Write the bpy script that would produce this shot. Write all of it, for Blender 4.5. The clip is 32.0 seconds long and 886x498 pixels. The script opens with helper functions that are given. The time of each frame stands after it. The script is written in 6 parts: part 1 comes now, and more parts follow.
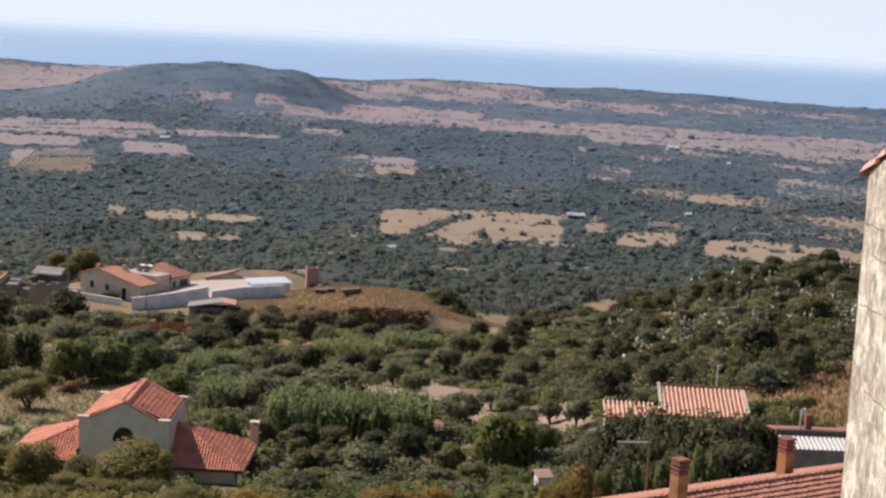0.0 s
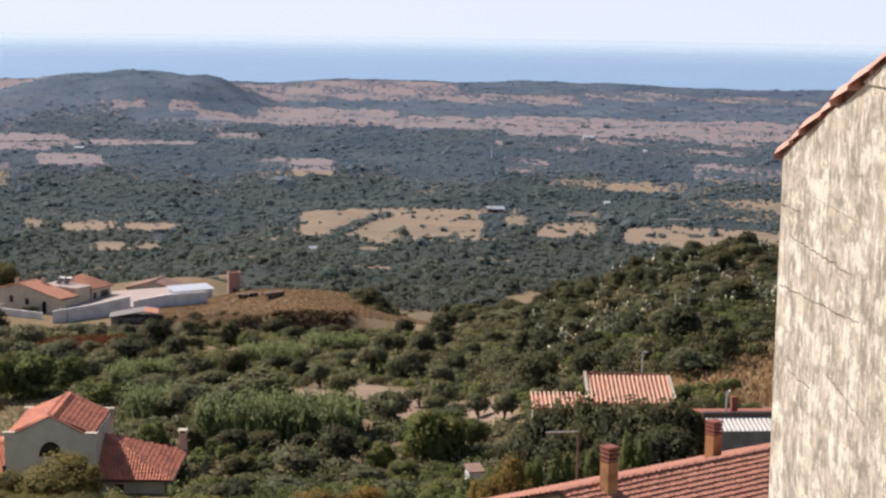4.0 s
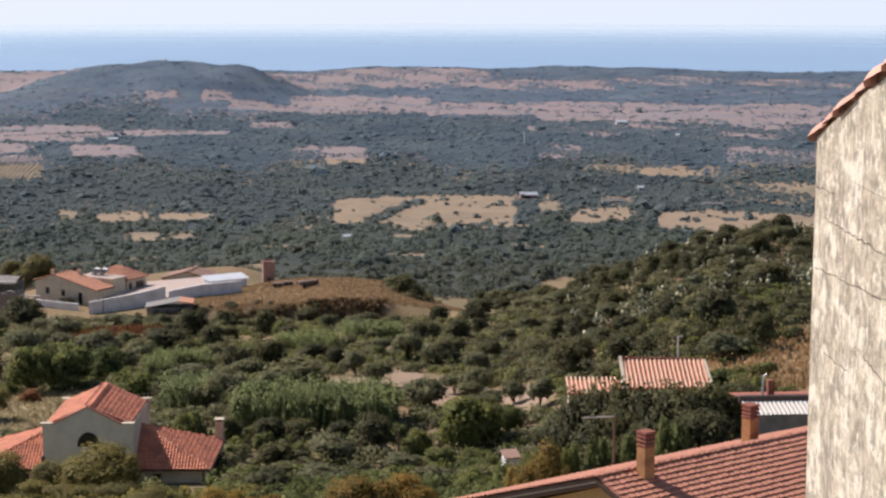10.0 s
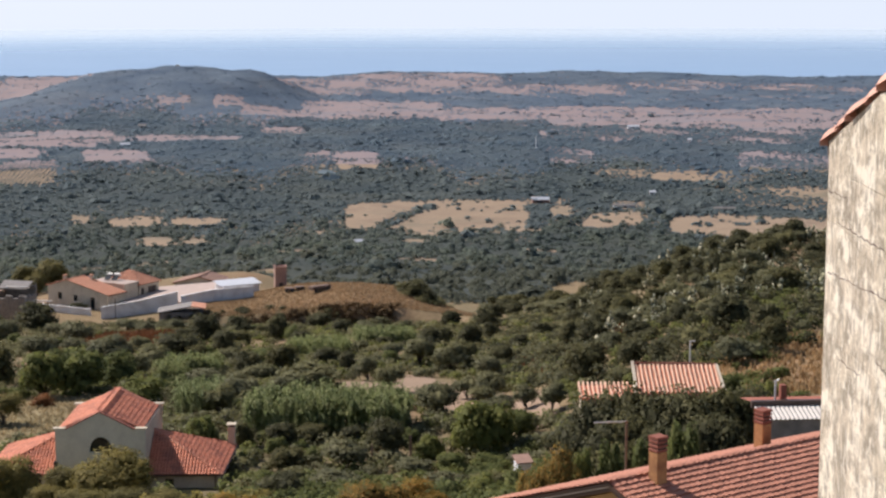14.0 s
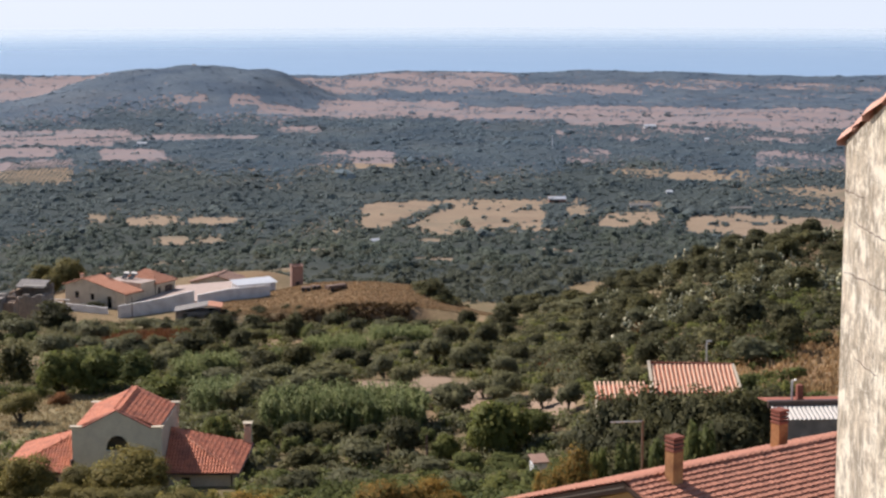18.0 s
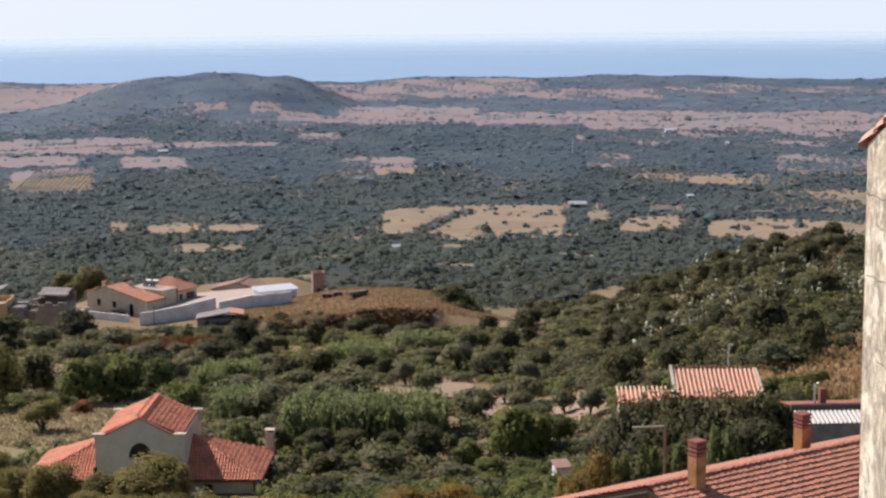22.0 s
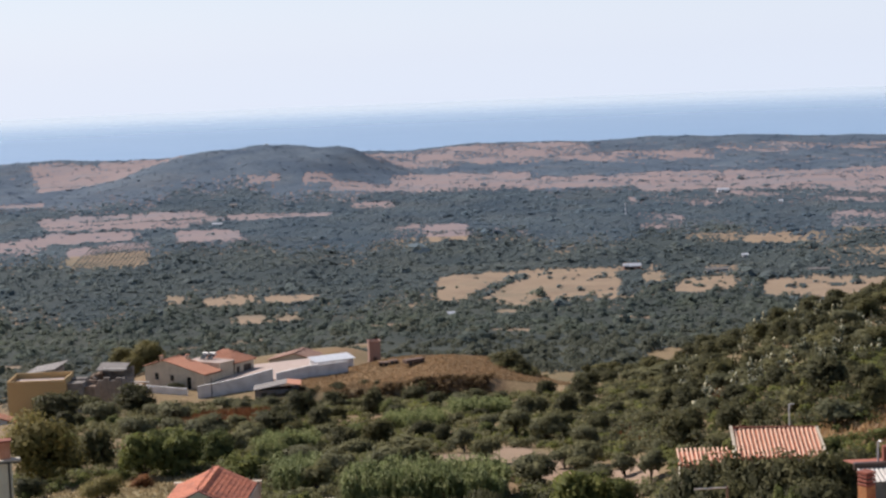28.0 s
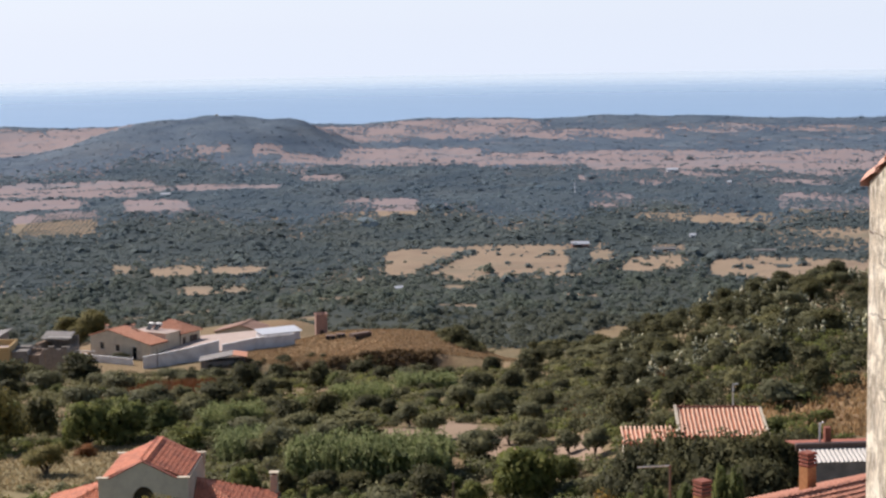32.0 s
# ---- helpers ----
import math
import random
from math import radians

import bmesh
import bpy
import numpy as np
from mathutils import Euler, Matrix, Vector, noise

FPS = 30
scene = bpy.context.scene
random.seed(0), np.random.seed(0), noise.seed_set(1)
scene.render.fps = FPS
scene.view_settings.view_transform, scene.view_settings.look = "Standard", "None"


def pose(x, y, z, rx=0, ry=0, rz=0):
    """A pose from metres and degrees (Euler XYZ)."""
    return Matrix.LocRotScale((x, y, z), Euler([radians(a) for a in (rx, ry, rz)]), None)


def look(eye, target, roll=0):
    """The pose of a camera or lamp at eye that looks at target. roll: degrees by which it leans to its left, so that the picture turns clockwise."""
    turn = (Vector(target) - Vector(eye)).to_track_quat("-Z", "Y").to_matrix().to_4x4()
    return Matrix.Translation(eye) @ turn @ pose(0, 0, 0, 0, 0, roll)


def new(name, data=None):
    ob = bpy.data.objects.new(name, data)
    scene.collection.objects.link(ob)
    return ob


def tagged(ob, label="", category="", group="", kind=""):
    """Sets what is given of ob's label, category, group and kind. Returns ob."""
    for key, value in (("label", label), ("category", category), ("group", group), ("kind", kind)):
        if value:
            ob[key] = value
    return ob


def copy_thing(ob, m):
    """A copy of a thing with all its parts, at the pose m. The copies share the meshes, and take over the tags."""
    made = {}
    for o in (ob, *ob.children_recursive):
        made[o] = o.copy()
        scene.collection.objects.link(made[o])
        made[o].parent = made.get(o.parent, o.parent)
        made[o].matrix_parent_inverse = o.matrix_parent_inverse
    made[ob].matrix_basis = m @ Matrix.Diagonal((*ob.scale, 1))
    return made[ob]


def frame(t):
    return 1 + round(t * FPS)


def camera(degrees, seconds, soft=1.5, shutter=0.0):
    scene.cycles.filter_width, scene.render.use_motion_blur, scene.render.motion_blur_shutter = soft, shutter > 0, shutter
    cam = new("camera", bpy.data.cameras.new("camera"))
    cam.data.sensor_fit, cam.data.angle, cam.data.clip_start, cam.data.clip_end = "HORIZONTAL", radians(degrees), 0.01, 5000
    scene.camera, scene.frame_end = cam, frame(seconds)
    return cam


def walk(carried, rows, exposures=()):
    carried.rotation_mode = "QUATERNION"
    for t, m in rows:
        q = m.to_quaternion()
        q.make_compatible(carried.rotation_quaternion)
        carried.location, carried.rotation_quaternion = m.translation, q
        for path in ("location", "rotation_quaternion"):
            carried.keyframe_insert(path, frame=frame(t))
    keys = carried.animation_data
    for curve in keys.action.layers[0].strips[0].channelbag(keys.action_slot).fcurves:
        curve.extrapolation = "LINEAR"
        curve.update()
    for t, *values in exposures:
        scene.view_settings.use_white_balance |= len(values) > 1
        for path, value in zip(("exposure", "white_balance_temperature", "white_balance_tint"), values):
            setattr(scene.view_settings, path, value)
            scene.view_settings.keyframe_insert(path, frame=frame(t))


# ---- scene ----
ROWS = [
    (0, 81.687, -2.976, 1.592), (0.5, 82.036, -2.657, 0.333), (1, 81.671, -1.838, -0.648),
    (1.5, 81.555, -1.18, -1.332), (2, 81.443, -0.898, -1.067), (2.5, 81.29, -0.846, -1.062),
    (3, 81.518, -0.975, -1.167), (3.5, 81.72, -0.945, -1.207), (5.5, 81.478, -0.618, -1.344),
    (6, 81.375, -0.609, -1.094), (6.5, 81.291, -0.544, -0.92), (7, 81.196, -0.394, -0.79),
    (7.5, 81.2, -0.206, -0.527), (8, 81.036, -0.162, -0.356), (8.5, 80.999, -0.164, -0.371),
    (9, 81.12, -0.224, -0.514), (9.5, 81.295, -0.188, -0.494), (10, 81.267, -0.03, -0.304),
    (10.5, 81.187, 0.011, -0.224), (11, 81.166, 0.034, -0.174), (11.5, 81.209, -0.051, -0.18),
    (12, 81.359, -0.051, -0.213), (12.5, 81.27, 0.031, -0), (13, 81.3, 0, -0),
    (13.5, 81.355, -0.011, 0.002), (14, 81.425, 0.067, 0.069), (14.5, 81.451, 0.167, 0.166),
    (16.5, 81.567, 0.17, 0.365), (17, 81.475, 0.07, 0.347), (17.5, 81.499, 0.101, 0.383),
    (18, 81.406, 0.072, 0.6), (18.5, 81.355, 0.106, 0.732), (19, 81.424, 0.209, 0.871),
    (19.5, 81.396, 0.22, 0.86), (20, 81.478, 0.292, 0.798), (20.5, 81.575, 0.316, 0.89),
    (21, 81.545, 0.382, 0.993), (21.5, 81.544, 0.461, 1.117), (22, 81.589, 0.532, 1.211),
    (22.5, 81.621, 0.579, 1.335), (23, 81.679, 0.475, 1.131), (23.5, 80.411, 0.325, 2.532),
    (24, 80.67, 0.189, 3.167), (24.5, 81.415, 0.115, 2.863), (25, 81.725, 0.257, 2.806),
    (25.5, 82.912, 1.189, 2.409), (27.5, 83.662, 2.082, 2.923), (28, 83.764, 2.223, 2.765),
    (28.5, 83.745, 1.951, 2.469), (29, 83.707, 1.723, 2.344), (29.5, 83.584, 1.357, 2.096),
    (30, 83.56, 1.184, 1.916), (30.5, 83.351, 0.967, 1.623), (31, 83.381, 1.003, 1.493),
    (31.5, 83.264, 1.036, 1.516), (32, 82.913, 0.947, 1.25),
]
EYE = (0.0, 0.0, 130.0)
cam = camera(28.0, 32.0, soft=2.5)
walk(cam, [(t, pose(*EYE, rx, ry, rz)) for t, rx, ry, rz in ROWS],
     exposures=((0, 0.24, 6450, 14), (22.8, 0.24, 6450, 14), (23.4, 0.38, 6450, 14), (24.2, 0.55, 6450, 14), (25.2, 0.5, 6450, 14), (26.5, 0.24, 6450, 14), (28, 0.14, 6450, 14), (30, 0.14, 6450, 14), (32, 0.2, 6450, 14)))

# ---- daylight: clear late-summer sky, sun high over the sea side ----
SUN_AZ, SUN_EL = -55.0, 43.0
world = bpy.data.worlds.new("sky")
scene.world = world
world.use_nodes = True
sky = world.node_tree.nodes.new("ShaderNodeTexSky")
sky.sky_type = "NISHITA"
sky.sun_disc = False
sky.sun_elevation, sky.sun_rotation = radians(SUN_EL), radians(SUN_AZ)
sky.altitude, sky.air_density, sky.dust_density, sky.ozone_density = 300, 1.0, 0.8, 2.5
# sea haze pales the sky towards the horizon all round
wt = world.node_tree
up = wt.nodes.new("ShaderNodeSeparateXYZ")
wt.links.new(wt.nodes.new("ShaderNodeTexCoord").outputs["Generated"], up.inputs[0])
rise = wt.nodes.new("ShaderNodeMapRange")
rise.interpolation_type = "SMOOTHSTEP"
rise.inputs["From Min"].default_value, rise.inputs["From Max"].default_value = -0.045, 0.27
rise.inputs["To Min"].default_value, rise.inputs["To Max"].default_value = 0.8, 0.04
wt.links.new(up.outputs["Z"], rise.inputs["Value"])
haze = wt.nodes.new("ShaderNodeMix")
haze.data_type = "RGBA"
haze.inputs[7].default_value = (9.3, 10.5, 12.3, 1)
wt.links.new(rise.outputs["Result"], haze.inputs[0])
wt.links.new(sky.outputs[0], haze.inputs[6])
wt.links.new(haze.outputs[2], wt.nodes["Background"].inputs[0])
world.node_tree.nodes["Background"].inputs[1].default_value = 0.082
sun = new("sun", bpy.data.lights.new("sun", "SUN"))
sun.data.energy, sun.data.angle, sun.data.color = 5.0, radians(0.53), (1.0, 0.93, 0.865)
sa, se = radians(SUN_AZ), radians(SUN_EL)
sun.matrix_world = look((0, 0, 200), (-math.sin(sa) * math.cos(se), -math.cos(sa) * math.cos(se), 200 - math.sin(se)))
scene.view_settings.exposure = 0.0


# ---- materials ----
def nodes_of(name):
    m = bpy.data.materials.new(name)
    m.use_nodes = True
    nt = m.node_tree
    return m, nt, nt.nodes["Principled BSDF"]


def node(nt, kind, **values):
    n = nt.nodes.new(kind)
    for key, value in values.items():
        n.inputs[key].default_value = value
    return n


def ramp(nt, source, stops):
    r = nt.nodes.new("ShaderNodeValToRGB")
    while len(r.color_ramp.elements) < len(stops):
        r.color_ramp.elements.new(0.5)
    for e, (p, c) in zip(r.color_ramp.elements, stops):
        e.position, e.color = p, (*c, 1)
    nt.links.new(source, r.inputs[0])
    return r.outputs[0]


def mix(nt, a, b, fac, kind="MIX"):
    m = nt.nodes.new("ShaderNodeMix")
    m.data_type, m.blend_type = "RGBA", kind
    for socket, value in ((m.inputs[6], a), (m.inputs[7], b), (m.inputs[0], fac)):
        if isinstance(value, bpy.types.NodeSocket):
            nt.links.new(value, socket)
        elif isinstance(value, tuple):
            socket.default_value = (*value, 1)
        else:
            socket.default_value = value
    return m.outputs[2]


def noise_tex(nt, scale, detail=4.0, rough=0.55, stretch=(1, 1, 1), coord="Object"):
    tc = nt.nodes.new("ShaderNodeTexCoord")
    mp = nt.nodes.new("ShaderNodeMapping")
    mp.inputs["Scale"].default_value = stretch
    nt.links.new(tc.outputs[coord], mp.inputs[0])
    n = node(nt, "ShaderNodeTexNoise", Scale=scale, Detail=detail, Roughness=rough)
    nt.links.new(mp.outputs[0], n.inputs["Vector"])
    return n.outputs[0]


def bump(nt, bsdf, height, strength, distance):
    b = node(nt, "ShaderNodeBump", Strength=strength, Distance=distance)
    nt.links.new(height, b.inputs["Height"])
    nt.links.new(b.outputs[0], bsdf.inputs["Normal"])


def surface(name, dark, light, scale=4.0, rough=0.8, relief=0.0, stretch=(1, 1, 1), stain=None, stain_scale=0.6, varied=0.0, metal=0.0):
    """A plain weathered surface: two tones in grain, an optional stain at a larger scale, piece-to-piece change."""
    m, nt, bsdf = nodes_of(name)
    grain = noise_tex(nt, scale, 6, 0.65, stretch)
    col = ramp(nt, grain, [(0.3, dark), (0.7, light)])
    if stain:
        big = noise_tex(nt, stain_scale, 5, 0.6, stretch)
        fac = ramp(nt, big, [(0.45, (0, 0, 0)), (0.68, (1, 1, 1))])
        col = mix(nt, col, stain, fac)
    if varied:
        info = nt.nodes.new("ShaderNodeObjectInfo")
        v = ramp(nt, info.outputs["Random"], [(0, (1 - varied,) * 3), (1, (1 + varied * 0.4,) * 3)])
        col = mix(nt, col, v, 1.0, "MULTIPLY")
    nt.links.new(col, bsdf.inputs["Base Color"])
    bsdf.inputs["Roughness"].default_value = rough
    bsdf.inputs["Metallic"].default_value = metal
    if relief:
        bump(nt, bsdf, grain, 0.6, relief)
    return m


def foliage(name, tones, translucent=0.22, rough=0.65):
    """Leaves: every leaf clump takes one of the tones, and every plant shifts a little."""
    m, nt, bsdf = nodes_of(name)
    geo = nt.nodes.new("ShaderNodeNewGeometry")
    col = ramp(nt, geo.outputs["Random Per Island"], [(i / max(1, len(tones) - 1), c) for i, c in enumerate(tones)])
    info = nt.nodes.new("ShaderNodeObjectInfo")
    shift = ramp(nt, info.outputs["Random"], [(0, (0.78, 0.8, 0.82)), (0.5, (1, 1, 1)), (1, (1.15, 1.1, 0.9))])
    col = mix(nt, col, shift, 1.0, "MULTIPLY")
    big = noise_tex(nt, 0.9, 3, 0.6)
    col = mix(nt, col, ramp(nt, big, [(0.3, (0.72, 0.76, 0.78)), (0.7, (1.15, 1.12, 1.02))]), 1.0, "MULTIPLY")
    nt.links.new(col, bsdf.inputs["Base Color"])
    bsdf.inputs["Roughness"].default_value = rough
    bsdf.inputs["Specular IOR Level"].default_value = 0.1
    tr = nt.nodes.new("ShaderNodeBsdfTranslucent")
    nt.links.new(col, tr.inputs[0])
    ms = nt.nodes.new("ShaderNodeMixShader")
    ms.inputs[0].default_value = translucent
    nt.links.new(bsdf.outputs[0], ms.inputs[1])
    nt.links.new(tr.outputs[0], ms.inputs[2])
    nt.links.new(ms.outputs[0], nt.nodes["Material Output"].inputs[0])
    return m


def woodland(name, tones, pale, translucent=0.45):
    """Distant mixed woodland: crown tones, patches of denser and paler growth some tens of metres wide."""
    m, nt, bsdf = nodes_of(name)
    geo = nt.nodes.new("ShaderNodeNewGeometry")
    col = ramp(nt, geo.outputs["Random Per Island"], [(i / (len(tones) - 1), c) for i, c in enumerate(tones)])
    col = mix(nt, col, pale, ramp(nt, noise_tex(nt, 0.013, 6, 0.65, (1, 0.7, 1)), [(0.5, (0, 0, 0)), (0.66, (0.6, 0.6, 0.6))]))
    col = mix(nt, col, ramp(nt, noise_tex(nt, 0.02, 4, 0.6, (1, 0.6, 1)), [(0.32, (0.72, 0.78, 0.84)), (0.68, (1.12, 1.1, 1.05))]), 1.0, "MULTIPLY")
    col = mix(nt, col, ramp(nt, noise_tex(nt, 0.25, 4, 0.7), [(0.32, (0.82, 0.84, 0.86)), (0.68, (1.12, 1.1, 1.05))]), 1.0, "MULTIPLY")
    nt.links.new(col, bsdf.inputs["Base Color"])
    bsdf.inputs["Roughness"].default_value = 0.8
    bsdf.inputs["Specular IOR Level"].default_value = 0.15
    tr = nt.nodes.new("ShaderNodeBsdfTranslucent")
    nt.links.new(col, tr.inputs[0])
    ms = nt.nodes.new("ShaderNodeMixShader")
    ms.inputs[0].default_value = translucent
    nt.links.new(bsdf.outputs[0], ms.inputs[1])
    nt.links.new(tr.outputs[0], ms.inputs[2])
    nt.links.new(ms.outputs[0], nt.nodes["Material Output"].inputs[0])
    return m


def ground_material(name, straw_a, straw_b, earth, scrub):
    """Dry late-summer grass over pale soil, with reddish earth and low scrub in patches."""
    m, nt, bsdf = nodes_of(name)
    fine = noise_tex(nt, 1.3, 8, 0.7)
    mid = noise_tex(nt, 0.05, 6, 0.6)
    wide = noise_tex(nt, 0.012, 7, 0.68)
    straw = ramp(nt, fine, [(0.3, straw_a), (0.7, straw_b)])
    col = mix(nt, straw, earth, ramp(nt, mid, [(0.5, (0, 0, 0)), (0.72, (0.7, 0.7, 0.7))]))
    col = mix(nt, col, scrub, ramp(nt, wide, [(0.5, (0, 0, 0)), (0.66, (0.75, 0.75, 0.75))]))
    nt.links.new(col, bsdf.inputs["Base Color"])
    bsdf.inputs["Roughness"].default_value = 0.95
    bsdf.inputs["Specular IOR Level"].default_value = 0.1
    bump(nt, bsdf, fine, 0.5, 0.15)
    return m


def sea_material():
    """Ruffled water inshore, a calm glossy surface further out."""
    m, nt, bsdf = nodes_of("sea_water")
    swell = noise_tex(nt, 0.006, 6, 0.6, (1, 3, 1))
    col = ramp(nt, swell, [(0.3, (0.24, 0.36, 0.50)), (0.7, (0.27, 0.39, 0.53))])
    nt.links.new(col, bsdf.inputs["Base Color"])
    tc = nt.nodes.new("ShaderNodeTexCoord")
    far = nt.nodes.new("ShaderNodeVectorMath")
    far.operation = "LENGTH"
    nt.links.new(tc.outputs["Object"], far.inputs[0])
    calm = node(nt, "ShaderNodeMapRange")
    for key, value in (("From Min", 2300), ("From Max", 4600), ("To Min", 0.5), ("To Max", 0.06)):
        calm.inputs[key].default_value = value
    nt.links.new(far.outputs["Value"], calm.inputs["Value"])
    nt.links.new(calm.outputs["Result"], bsdf.inputs["Roughness"])
    bsdf.inputs["IOR"].default_value = 1.33
    bsdf.inputs["Specular IOR Level"].default_value = 0.6
    return m


def cactus_material():
    """Waxy pads, most of them dull green, some bleached by the sun."""
    m, nt, bsdf = nodes_of("cactus_pads")
    info = nt.nodes.new("ShaderNodeObjectInfo")
    col = ramp(nt, info.outputs["Random"], [(0.0, (0.09, 0.10, 0.055)), (0.6, (0.17, 0.175, 0.10)), (0.8, (0.44, 0.41, 0.23)), (1.0, (0.66, 0.59, 0.38))])
    col = mix(nt, col, ramp(nt, noise_tex(nt, 9, 4, 0.6), [(0.3, (0.8, 0.8, 0.78)), (0.7, (1.1, 1.1, 1.05))]), 1.0, "MULTIPLY")
    nt.links.new(col, bsdf.inputs["Base Color"])
    bsdf.inputs["Roughness"].default_value = 0.5
    return m


